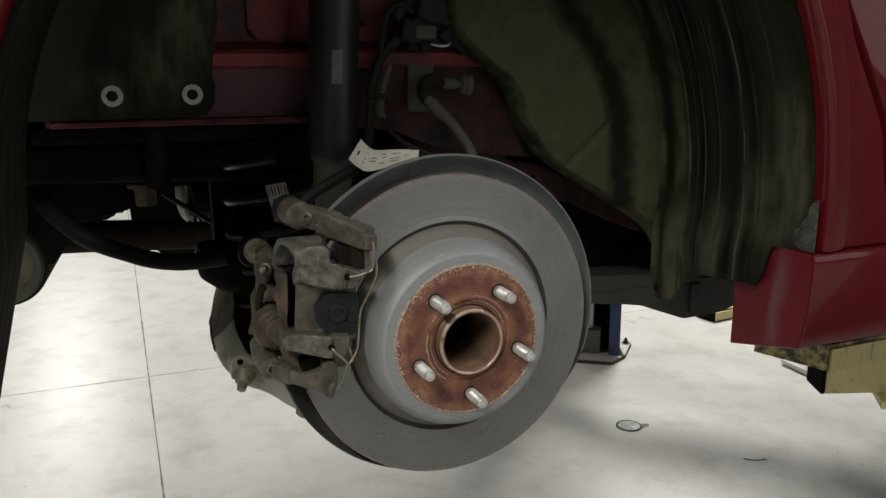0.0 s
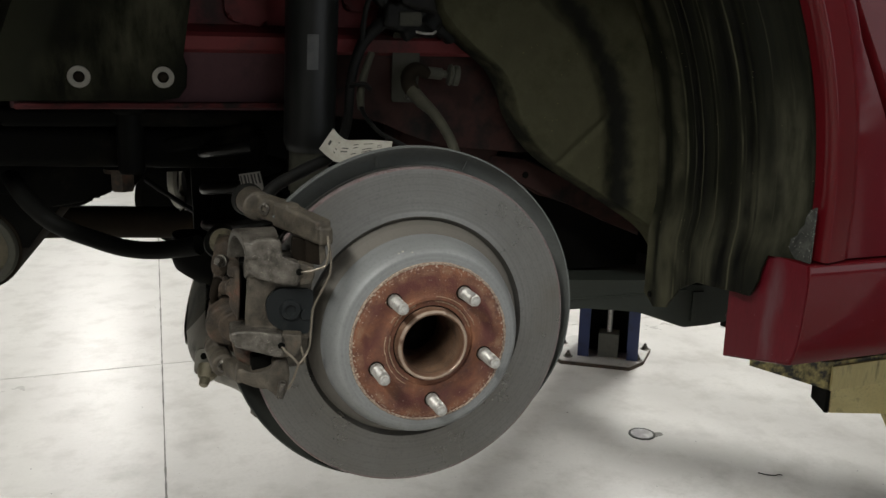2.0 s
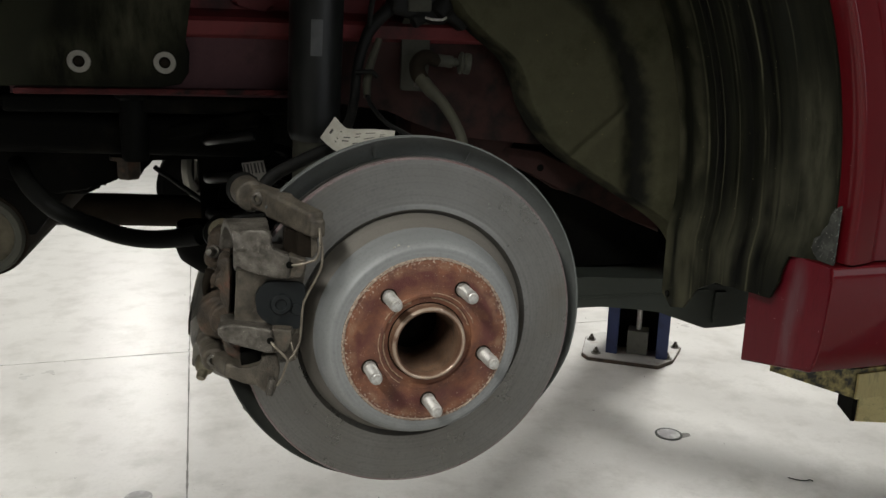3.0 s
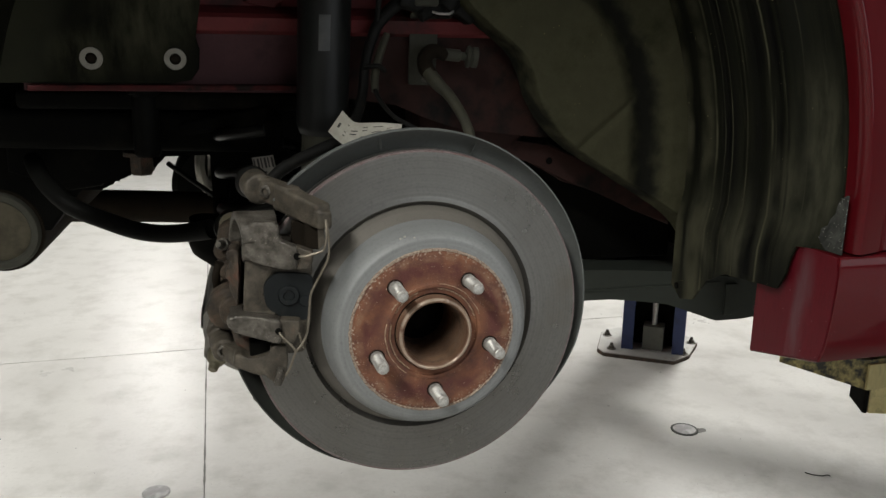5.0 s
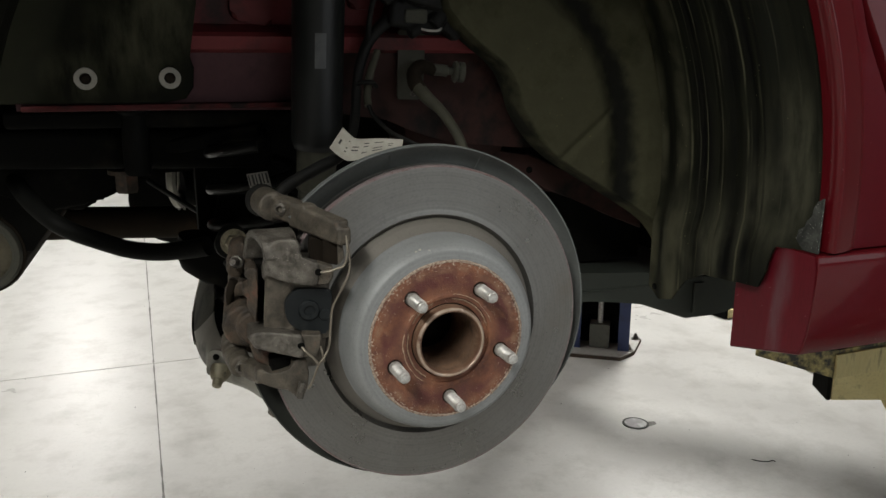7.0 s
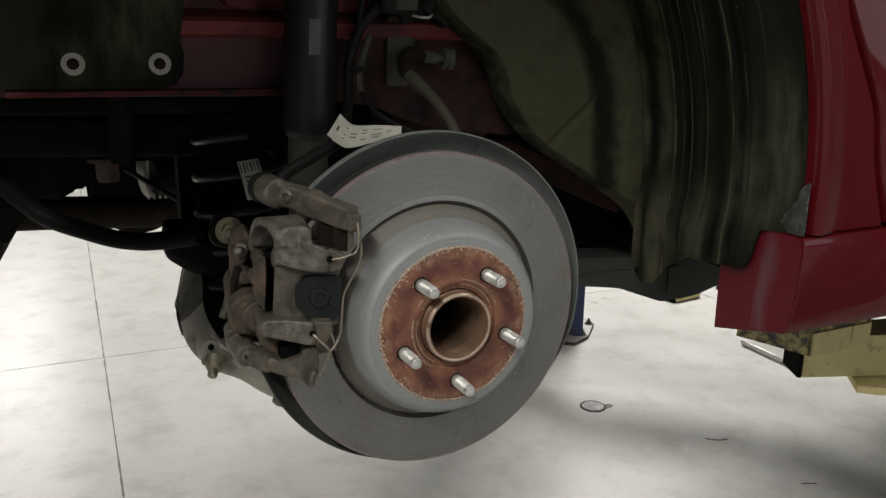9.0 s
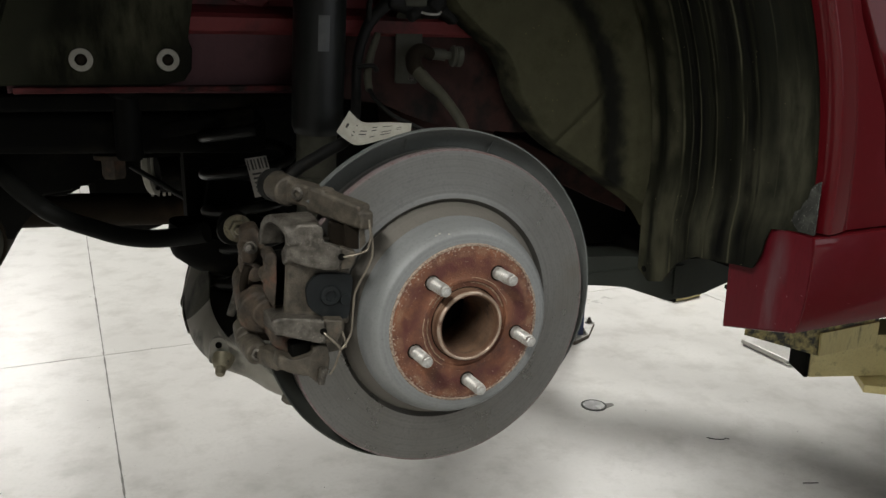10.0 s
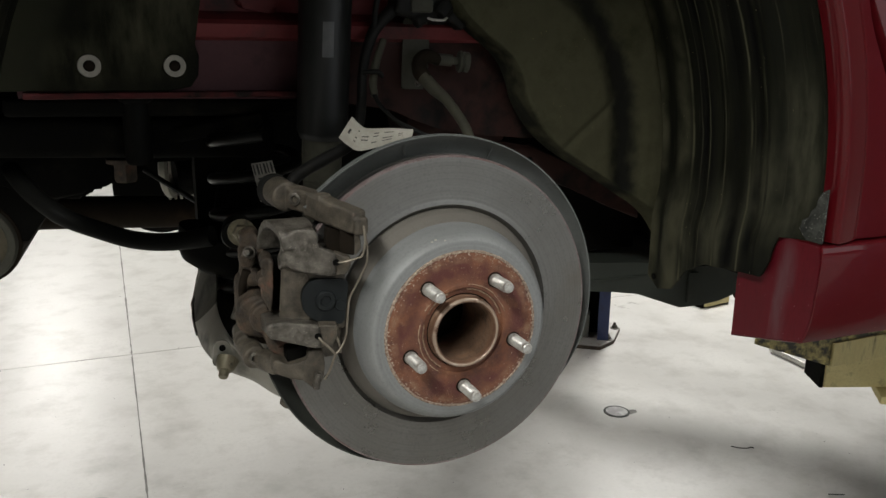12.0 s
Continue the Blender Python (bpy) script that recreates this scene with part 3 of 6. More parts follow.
hub = thing("wheel_hub", "rusty wheel hub with five bright steel wheel studs", "wheel hub", AXLE)
part("hub_ring", turned([(0.0303, 0.0980), (0.0303, 0.0300), (0.0308, 0.0246), (0.0318, 0.0234), (0.0342, 0.0234), (0.0354, 0.0246), (0.0357, 0.0270), (0.0359, 0.0318), (0.0366, 0.0326), (0.0366, 0.0980)], 96), HUBRING, hub, "rusty hollow hub pilot ring")
part("ring_lip", turned([(0.0322, 0.0236), (0.0327, 0.0229), (0.0335, 0.0226), (0.0343, 0.0228), (0.0350, 0.0234), (0.0356, 0.0246), (0.0345, 0.0256), (0.0326, 0.0250)], 96), LIPSTEEL, hub, "worn bright lip of the pilot ring")
part("ring_gap", turned([(0.0362, 0.0346), (0.0382, 0.0346), (0.0382, 0.0400), (0.0362, 0.0400)], 96), SOOT, hub, "dark gap round the pilot ring")
part("hub_bore", lathe([(0.0305, 0.029), (0.0297, 0.032), (0.0289, 0.068), (0.0268, 0.108), (0.0330, 0.120)], AXLE, SPIN, 48), GREASE, hub, "brown greasy hub bore")
part("bore_end", lathe([(0, 0.088), (0.018, 0.090), (0.0283, 0.094), (0.0283, 0.120), (0, 0.120)], AXLE, SPIN, 32), BLACK, hub, "black end of the bore")
stud_profile = [(0.0, 0.0), (0.0044, 0.0), (0.0053, 0.0008), (0.0054, 0.0040), (0.0059, 0.0046)]
for k in range(14):
    d = 0.0054 + k * 0.0015
    stud_profile += [(0.0061, d), (0.0055, d + 0.00075)]
stud_profile += [(0.0062, 0.0272), (0.0064, 0.0285), (0.0064, 0.042), (0.0, 0.042)]
for a in (54.9, -16.6, -88.2, -159.1, 129.0):
    part("wheel_stud", lathe(stud_profile, on_hub(0.0592, a, 0.0006), SPIN, 24), STEEL, hub, "bright threaded steel stud", False)
    part("stud_hole", lathe([(0.0064, 0.0), (0.0079, 0.0), (0.0079, 0.0012), (0.0064, 0.0012)], on_hub(0.0592, a, 0.0321), SPIN, 24, close=True), SOOT, hub, "dark ring round the stud")

# ---- dust shield ----
shield = thing("dust_shield", "dark grey pressed steel dust shield behind the brake disc", "dust shield", HUB)


def shield_point(r, y, a):
    return HUB + Vector((r * math.cos(a), y, r * math.sin(a)))


def shield_arc(a0, a1, n, grow=0.0, taper=0.0, tuck=0.0):
    bm = bmesh.new()
    prof = [(0.125, 0.108), (0.160, 0.109), (0.176, 0.106), (0.183, 0.098), (0.186, 0.091), (0.1875, 0.091), (0.1875, 0.099), (0.178, 0.110), (0.160, 0.113), (0.125, 0.112)]
    rings = [[bm.verts.new(shield_point(r + grow + taper * k / (n - 1) - tuck * max(0.0, 1 - k / 18) if r > 0.17 else r, y, a)) for r, y in prof] for k, a in enumerate(span(radians(a0), radians(a1), n))]
    for p, q in zip(rings, rings[1:]):
        for k in range(len(prof)):
            j = (k + 1) % len(prof)
            bm.faces.new((p[k], p[j], q[j], q[k]))
    bm.faces.new(rings[0])
    bm.faces.new(rings[-1][::-1])
    return bm


part("shield_plate", shield_arc(-56, 140, 90, -0.0035, 0.0, 0.013), SHIELD, shield)
part("shield_plate", shield_arc(-172, -90, 54, 0.0005, -0.0150), SHIELD_LOW, shield, "darker lower piece of the dust shield")
for a in (70, 102):
    part("shield_seam", bar(shield_point(0.166, 0.1052, radians(a)), shield_point(0.180, 0.1000, radians(a)), 0.003, 0.0005, 0.0002), SHIELD, shield)
part("shield_bolt", hexbolt((-0.153, 0.120, 1.007), (-0.6, -0.5, -0.5), 0.008, 0.014, 1.2), IRON_BROWN, shield, "dirty brown bolt")

# ---- brake caliper ----
caliper = thing("brake_caliper", "weathered cast iron brake caliper over the disc edge", "brake caliper", (-0.15, 0.1, 1.13))
XZ = ((1, 0, 0), (0, 0, 1))


def slabs(outline, y0, y1, bevel=0.003):
    """An outline of x and z, from y0 back to y1."""
    return plate(outline, (0, y1, 0), *XZ, y1 - y0, bevel, 2)


def rod(a, b, r, n=20):
    a, b = Vector(a), Vector(b)
    return lathe([(0, 0), (r * 0.9, 0), (r, r * 0.12), (r, (b - a).length - r * 0.12), (r * 0.9, (b - a).length), (0, (b - a).length)], a, b - a, n)


def solid(front, back, bevel=0.0025, seg=3):
    """A face through the given points, drawn out along a vector, with its rims rounded."""
    back = Vector(back)
    bm = bmesh.new()
    near = [bm.verts.new(Vector(p)) for p in front]
    far = [bm.verts.new(Vector(p) + back) for p in front]
    bm.faces.new(near[::-1])
    bm.faces.new(far)
    for k in range(len(front)):
        j = (k + 1) % len(front)
        bm.faces.new((near[k], near[j], far[j], far[k]))
    if bevel:
        bmesh.ops.bevel(bm, geom=bm.edges[:], offset=bevel, segments=seg, profile=0.5, affect="EDGES")
    return bm


def leaning(outline, y, slope, x0):
    """An outline of x and z laid on an upright plane that turns with x."""
    return [(x, y + slope * (x - x0), z) for x, z in outline]


def arch_strip(x0, x1, x0_back, profile, thick):
    """A bent strip over the disc: a profile of y and z with thickness, between two sides."""
    line = smooth_line([(0, y, z) for y, z in profile], 5)
    bm = bmesh.new()
    rows = []
    for i, p in enumerate(line):
        d = (line[min(i + 1, len(line) - 1)] - line[max(i - 1, 0)]).normalized()
        inward = Vector((0, d.z, -d.y)) * thick
        f = i / (len(line) - 1)
        left = x0 + (x0_back - x0) * f
        rows.append([bm.verts.new((left, *p.yz)), bm.verts.new((x1, *p.yz)), bm.verts.new((x1, *(p + inward).yz)), bm.verts.new((left, *(p + inward).yz))])
    for p, q in zip(rows, rows[1:]):
        for k in range(4):
            bm.faces.new((p[k], p[(k + 1) % 4], q[(k + 1) % 4], q[k]))
    bm.faces.new(rows[0])
    bm.faces.new(rows[-1][::-1])
    return bm


HEX_SOCKET = [(0, 0), (0.0058, 0), (0.0062, 0.0006), (0.0062, 0.004), (0.0046, 0.0048), (0.0034, 0.0048), (0.0030, 0.0012), (0, 0.0012)]

# upper bracket arm: a round boss behind, a bar with a raised middle, and an end that turns down
cast("bracket_arm", [rod((-0.151, 0.118, 1.2165), (-0.156, 0.158, 1.217), 0.0150), bar((-0.1490, 0.127, 1.2170), (-0.1220, 0.082, 1.2130), 0.017, 0.0225, 0.003), bar((-0.1330, 0.100, 1.2130), (-0.0995, 0.046, 1.2030), 0.0195, 0.0245, 0.0035, taper=0.92),
                     box((-0.1065, 0.039, 1.1915), (-0.0925, 0.0505, 1.2090), 0.003), rod((-0.1465, 0.1050, 1.2165), (-0.138, 0.116, 1.2165), 0.0098)], IRON_BROWN, caliper, "brown upper bracket arm", 0.0011, 1, 0.0003)
part("bracket_leg", solid([(-0.1165, 0.0560, 1.2010), (-0.1025, 0.0520, 1.1985), (-0.1030, 0.0520, 1.1700), (-0.1160, 0.0560, 1.1720)], (0.003, 0.010, 0), 0.0015), SOOT, caliper, "dark leg of the bracket arm")
part("pin_bolt", lathe(HEX_SOCKET, (-0.1450, 0.1068, 1.2165), (-0.62, -0.78, 0.1), 20), IRON, caliper)
part("pin_boot", lathe([(0, 0), (0.0150, 0), (0.0165, 0.004), (0.0150, 0.008), (0.0170, 0.012), (0.0155, 0.018), (0, 0.018)], (-0.1555, 0.150, 1.2165), (-0.1, 1, 0), 24), RUBBER, caliper, "black rubber pin boot")

# upper bridge: a strip bent over the disc, with a finger in front that carries a pin hole
FINGER = leaning([(-0.1714, 1.1935), (-0.1722, 1.1690), (-0.1640, 1.1625), (-0.1542, 1.1600), (-0.1372, 1.1562), (-0.1255, 1.1548), (-0.1240, 1.1640), (-0.1247, 1.1780), (-0.1428, 1.1830), (-0.1392, 1.1885), (-0.1395, 1.1960), (-0.1450, 1.2005), (-0.1600, 1.2005)], 0.051, -0.31, -0.170)
cast("bridge", [solid(FINGER, (0.002, 0.015, -0.001), 0.003), arch_strip(-0.1715, -0.1400, -0.1830, [(0.047, 1.182), (0.051, 1.1955), (0.066, 1.2015), (0.088, 1.2020), (0.108, 1.1960), (0.119, 1.1840), (0.123, 1.168)], 0.0075),
                solid([(-0.1722, 0.052, 1.1880), (-0.1722, 0.052, 1.1650), (-0.1722, 0.070, 1.1560), (-0.1722, 0.074, 1.1700)], (0.022, 0.002, 0), 0.003)], IRON, caliper, "grey cast upper bridge", 0.0012, 2, 0.00035)
part("bridge_tip", solid(leaning([(-0.1262, 1.1555), (-0.1150, 1.1560), (-0.1110, 1.1625), (-0.1105, 1.1720), (-0.1255, 1.1780)], 0.0405, -0.25, -0.125), (0.002, 0.012, 0), 0.002), IRON_BROWN, caliper, "brown end of the bridge finger")
part("pin_hole", lathe([(0, 0), (0.0030, 0.0002), (0.0034, 0.0010), (0, 0.0010)], (-0.1250, 0.0362, 1.1690), (0.30, 1, 0), 16), BLACK, caliper, "dark spring hole")

# lower bridge finger
LOWER = leaning([(-0.1890, 1.1120), (-0.1888, 1.1045), (-0.1825, 1.0975), (-0.1677, 1.0935), (-0.1500, 1.0885), (-0.1410, 1.0862), (-0.1400, 1.0960), (-0.1415, 1.1098), (-0.1600, 1.1125), (-0.1780, 1.1150)], 0.046, -0.22, -0.186)
cast("bridge", [solid(LOWER, (0.002, 0.020, -0.001), 0.0028), bar((-0.174, 0.130, 1.096), (-0.170, 0.060, 1.101), 0.026, 0.018, 0.003)], IRON, caliper, "grey cast lower bridge", 0.0012, 2, 0.0003)
part("bridge_tip", solid(leaning([(-0.1425, 1.0860), (-0.1290, 1.0870), (-0.1248, 1.0945), (-0.1238, 1.1080), (-0.1420, 1.1095)], 0.0400, -0.2, -0.142), (0.002, 0.014, 0), 0.002), IRON_BROWN, caliper, "brown end of the bridge finger")
part("pin_hole", lathe([(0, 0), (0.0030, 0.0002), (0.0034, 0.0010), (0, 0.0010)], (-0.1435, 0.0360, 1.0995), (0.22, 1, 0), 16), BLACK, caliper, "dark spring hole")

# web between the fingers with its slot, and the housing behind
cast("caliper_web", [solid([(-0.1700, 0.0600, 1.1700), (-0.1745, 0.0600, 1.1050), (-0.1120, 0.0560, 1.0960), (-0.1110, 0.0560, 1.1600)], (0.002, 0.012, 0), 0.003), solid([(-0.1660, 0.0560, 1.1120), (-0.1660, 0.0560, 1.1000), (-0.1200, 0.0500, 1.0950), (-0.1190, 0.0500, 1.1060)], (0, 0.012, 0), 0.004)], IRON_BROWN, caliper, "grey-brown caliper front web", 0.0014, 2, 0.0004)
cast("slot_cheek", [solid([(-0.1830, 0.0860, 1.1680), (-0.1850, 0.0900, 1.1250), (-0.1775, 0.0800, 1.1100), (-0.1755, 0.0780, 1.1350), (-0.1745, 0.0780, 1.1640)], (0.003, 0.024, 0), 0.0025), rod((-0.182, 0.088, 1.141), (-0.180, 0.110, 1.141), 0.0065), rod((-0.1800, 0.082, 1.1610), (-0.178, 0.106, 1.1620), 0.0062)], IRON_RUST, caliper, "rough brown casting beside the slot", 0.0012, 1, 0.0009)
part("slot_back", solid([(-0.1790, 0.0950, 1.1650), (-0.1790, 0.0950, 1.1100), (-0.1600, 0.0950, 1.1100), (-0.1600, 0.0950, 1.1650)], (0, 0.006, 0), 0.001), BLACK, caliper, "dark slot beside the web")
cast("piston_housing", [rod((-0.1850, 0.110, 1.0985), (-0.172, 0.21, 1.106), 0.0225, 32), rod((-0.1790, 0.098, 1.1000), (-0.176, 0.120, 1.1010), 0.0165, 28),
                        solid([(-0.1930, 0.158, 1.172), (-0.1960, 0.158, 1.128), (-0.1760, 0.140, 1.122), (-0.1720, 0.135, 1.160), (-0.1800, 0.145, 1.178)], (0.006, 0.035, 0), 0.004), rod((-0.190, 0.134, 1.152), (-0.186, 0.170, 1.154), 0.0085), rod((-0.186, 0.124, 1.134), (-0.182, 0.150, 1.136), 0.0075),
                        solid([(-0.1845, 0.074, 1.0900), (-0.1815, 0.074, 1.0765), (-0.1715, 0.072, 1.0675), (-0.1620, 0.070, 1.0675), (-0.1590, 0.070, 1.0840), (-0.1700, 0.070, 1.0960)], (0, 0.040, 0), 0.003)], IRON_RUST, caliper, "rusty round piston housing", 0.0013, 1, 0.0009)
part("bleed_nipple", lathe([(0, 0), (0.0030, 0), (0.0034, 0.003), (0.0028, 0.0036), (0.0046, 0.0060), (0.0046, 0.0110), (0.0065, 0.0115), (0.0065, 0.020), (0, 0.020)], (-0.1930, 0.118, 1.1640), (0.35, 1, -0.25), 12), IRON, caliper, "small dirty bleed nipple")
part("hose_banjo", tube([(-0.1920, 0.128, 1.143), (-0.1965, 0.130, 1.128), (-0.1950, 0.140, 1.112), (-0.1900, 0.150, 1.102)], [0.0048, 0.0042, 0.0042, 0.0045], 10), SOOT, caliper, "sooty hose end on the housing")
part("pad_shim", plate(rounded([(-0.1550, 1.1400), (-0.1535, 1.1180), (-0.1360, 1.1065), (-0.1200, 1.1040), (-0.1140, 1.1050), (-0.1090, 1.1470), (-0.1220, 1.1490), (-0.1440, 1.1510)], 0.017, 7), (0, 0.0560, 0), *XZ, 0.005, 0.0015), PADBLACK, caliper, "black brake pad shim")
part("shim_boss", lathe([(0, -0.0005), (0.0045, -0.0005), (0.0055, -0.0024), (0.0088, -0.0024), (0.0100, -0.001), (0.0105, 0.002), (0, 0.002)], (-0.1320, 0.0507, 1.1290), (0, 1, 0), 28), PADBLACK, caliper)
part("shim_boss", lathe([(0, -0.0016), (0.0050, -0.0014), (0.0062, 0.001), (0, 0.001)], (-0.1175, 0.0510, 1.1230), (0, 1, 0), 24), PADBLACK, caliper)
part("brake_pad", plate(rounded([(-0.150, 1.066), (-0.116, 1.066), (-0.106, 1.178), (-0.140, 1.182)], 0.008), (0, 0.0780, 0), *XZ, 0.011), IRON_BROWN, caliper)
part("pad_ear", plate(rounded([(-0.128, 1.168), (-0.106, 1.172), (-0.104, 1.190), (-0.126, 1.196)], 0.003), (0, 0.0740, 0), *XZ, 0.010, 0.001), SOOT, caliper, "sooty end of the brake pad")

# lower bracket arm: boss with a bolt, a bar, and a hook whose open end holds the pad
cast("bracket_arm", [rod((-0.192, 0.097, 1.062), (-0.196, 0.140, 1.064), 0.0118), rod((-0.1985, 0.125, 1.072), (-0.196, 0.150, 1.074), 0.0105), bar((-0.189, 0.104, 1.0605), (-0.174, 0.068, 1.0625), 0.016, 0.018, 0.003),
                     solid([(-0.1830, 0.050, 1.0760), (-0.1855, 0.050, 1.0640), (-0.1680, 0.046, 1.0555), (-0.1535, 0.045, 1.0535), (-0.1485, 0.045, 1.0440), (-0.1405, 0.045, 1.0435), (-0.1365, 0.045, 1.0560), (-0.1345, 0.045, 1.0665), (-0.1370, 0.045, 1.0825), (-0.1455, 0.045, 1.0835), (-0.1515, 0.045, 1.0810), (-0.1505, 0.045, 1.0745), (-0.1560, 0.045, 1.0725), (-0.1700, 0.047, 1.0700), (-0.1765, 0.049, 1.0750)], (0.001, 0.020, 0), 0.0022)], IRON_BROWN, caliper, "brown lower bracket arm", 0.0012, 2, 0.0004)
part("bracket_peg", solid([(-0.1490, 0.0380, 1.0455), (-0.1425, 0.0375, 1.0445), (-0.1395, 0.0375, 1.0610), (-0.1455, 0.0380, 1.0620)], (0.0005, 0.010, 0), 0.0018), IRON, caliper, "pale cast peg")
# Black block stands in for the shade in the hook's gap.
part("pad_gap", solid([(-0.1690, 0.0560, 1.0830), (-0.1690, 0.0560, 1.0690), (-0.1480, 0.0560, 1.0690), (-0.1480, 0.0560, 1.0850)], (0, 0.018, 0), 0.002), BLACK, caliper, "black filler for the dark gap behind the hook")
# Added plate that closes a see-through gap and keeps it dark.
part("filler_plate", solid([(-0.1960, 0.165, 1.1100), (-0.1980, 0.165, 1.0560), (-0.1500, 0.150, 1.0480), (-0.1480, 0.150, 1.1000)], (0, 0.01, 0), 0.002), SOOT, caliper, "dark filler plate behind the caliper")
part("pin_bolt", lathe(HEX_SOCKET, (-0.1920, 0.0965, 1.0625), (-0.3, -1, 0.1), 20), IRON, caliper)
for wire in ([(-0.1245, 0.038, 1.1690), (-0.118, 0.033, 1.1700), (-0.107, 0.031, 1.1730), (-0.1015, 0.031, 1.1760), (-0.0985, 0.032, 1.1880), (-0.0985, 0.036, 1.2000)],
             [(-0.0985, 0.036, 1.2020), (-0.0965, 0.033, 1.1850), (-0.0970, 0.031, 1.1720), (-0.1000, 0.031, 1.1620), (-0.1100, 0.032, 1.1430), (-0.1140, 0.033, 1.1330), (-0.1160, 0.033, 1.1140), (-0.1180, 0.032, 1.0980), (-0.1235, 0.031, 1.0870), (-0.1290, 0.031, 1.0800), (-0.1340, 0.032, 1.0660), (-0.1385, 0.034, 1.0570)],
             [(-0.1435, 0.038, 1.0995), (-0.1400, 0.033, 1.0950), (-0.1340, 0.031, 1.0890), (-0.1295, 0.030, 1.0830), (-0.1290, 0.031, 1.0800)],
             [(-0.1290, 0.044, 1.1030), (-0.1250, 0.038, 1.0960), (-0.1230, 0.036, 1.0880), (-0.1210, 0.040, 1.0800)]):
    part("spring_wire", tube(wire, 0.0011, 8), WIRE, caliper, "thin tan retaining spring")
part("spring_tab", solid([(-0.1050, 0.0450, 1.1950), (-0.1005, 0.0450, 1.1960), (-0.0990, 0.0450, 1.1780), (-0.1045, 0.0450, 1.1720)], (0.001, 0.0012, 0), 0.0), IRON_BROWN, caliper, "dull pad spring tab", False)

# ---- rear knuckle and links ----
knuckle = thing("lower_control_arm", "grimy pale pressed lower control arm behind the caliper", "suspension arm", (-0.19, 0.27, 1.05))
RIM_OUT = smooth_line([(-0.189, 0.48, 1.087), (-0.206, 0.48, 1.040), (-0.216, 0.48, 1.000), (-0.220, 0.42, 0.985), (-0.215, 0.36, 0.974), (-0.197, 0.31, 0.966), (-0.166, 0.30, 0.951), (-0.138, 0.28, 0.934), (-0.10, 0.25, 0.925)], 4)
RIM_IN = smooth_line([(-0.186, 0.43, 1.110), (-0.191, 0.41, 1.080), (-0.193, 0.39, 1.050), (-0.198, 0.365, 1.028), (-0.195, 0.33, 1.012), (-0.183, 0.30, 0.997), (-0.157, 0.28, 0.984), (-0.142, 0.25, 0.972), (-0.10, 0.22, 0.962)], 4)


def pan_wall(u, v):
    k = int(round(u * 32))
    p = RIM_OUT[k].lerp(RIM_IN[k], v)
    return p + Vector((-0.004, -0.006, -0.003)) * math.sin(math.pi * v)


# Upper wall in a darker steel than the lower wall.
part("pan_wall", sheet(pan_wall, [k / 32 for k in range(12)], span(0, 1, 6), 0.004, (0.5, 0.6, 0.6)), PANDARK, knuckle, "darker upper wall")
part("pan_wall", sheet(pan_wall, [k / 32 for k in range(11, 33)], span(0, 1, 6), 0.004, (0.5, 0.6, 0.6)), ALLOY, knuckle, "grimy pale outer wall")


def pan_base(u, v):
    k = 19 + int(round(u * 13))
    return RIM_IN[k] + Vector((0.055, 0.03, 0.028)) * v


part("pan_base", sheet(pan_base, [k / 13 for k in range(14)], span(0, 1, 5), 0.003, (0, 1, 0.3)), ALLOY, knuckle, "grimy pale floor of the arm")


def pan_shade(u, v):
    k = 9 + int(round(u * 10))
    return RIM_IN[k] + Vector((0.060, 0.03, 0.015)) * v


# First stretch of the floor in black, for the shade behind the caliper.
part("pan_base", sheet(pan_shade, [k / 10 for k in range(11)], span(0, 1, 5), 0.003, (0, 1, 0.3)), BLACK, knuckle, "floor of the arm, black for its shade")
part("pan_lip", tube(RIM_OUT[:14], 0.0022, 6, 1), ALLOY, knuckle, "thin pale edge")
part("pan_rim", tube(RIM_IN[17:], 0.003, 8, 1), ALLOY, knuckle, "rolled edge")
# Black plate stands in for the shade deep inside the arm.
part("pan_floor", plate([(p.x + 0.003, p.z + 0.004) for p in RIM_OUT] + [(-0.02, 0.93), (0.02, 1.02), (-0.03, 1.17), (-0.17, 1.17)], (0, 0.51, 0), (1, 0, 0), (0, 0, 1), 0.02), BLACK, knuckle, "dark inside of the arm")
part("link_rod", tube([(-0.172, 0.268, 1.100), (-0.180, 0.27, 1.07), (-0.188, 0.27, 1.045)], 0.0045, 10), IRON, knuckle, "grey link rod")
part("lug", plate(rounded([(-0.217, 0.990), (-0.190, 0.994), (-0.197, 1.022), (-0.213, 1.023)], 0.008), (0, 0.262, 0), (1, 0, 0), (0, 0, 1), -0.006, 0.001), ALLOY, knuckle, "pale lug with a hole")
part("lug_hole", lathe([(0, 0), (0.0038, 0), (0.0038, 0.002), (0, 0.002)], (-0.2045, 0.2605, 1.0135), (0, 1, 0), 16), BLACK, knuckle)
part("grease_boss", lathe([(0, 0.0), (0.0045, 0.0), (0.0055, 0.001), (0.0065, 0.009), (0.0095, 0.011), (0.0120, 0.017), (0.0135, 0.024), (0, 0.026)], (-0.2075, 0.246, 0.983), (0.35, 0.75, 0.6), 24), YELLOWZINC, knuckle, "dirty tan threaded boss")

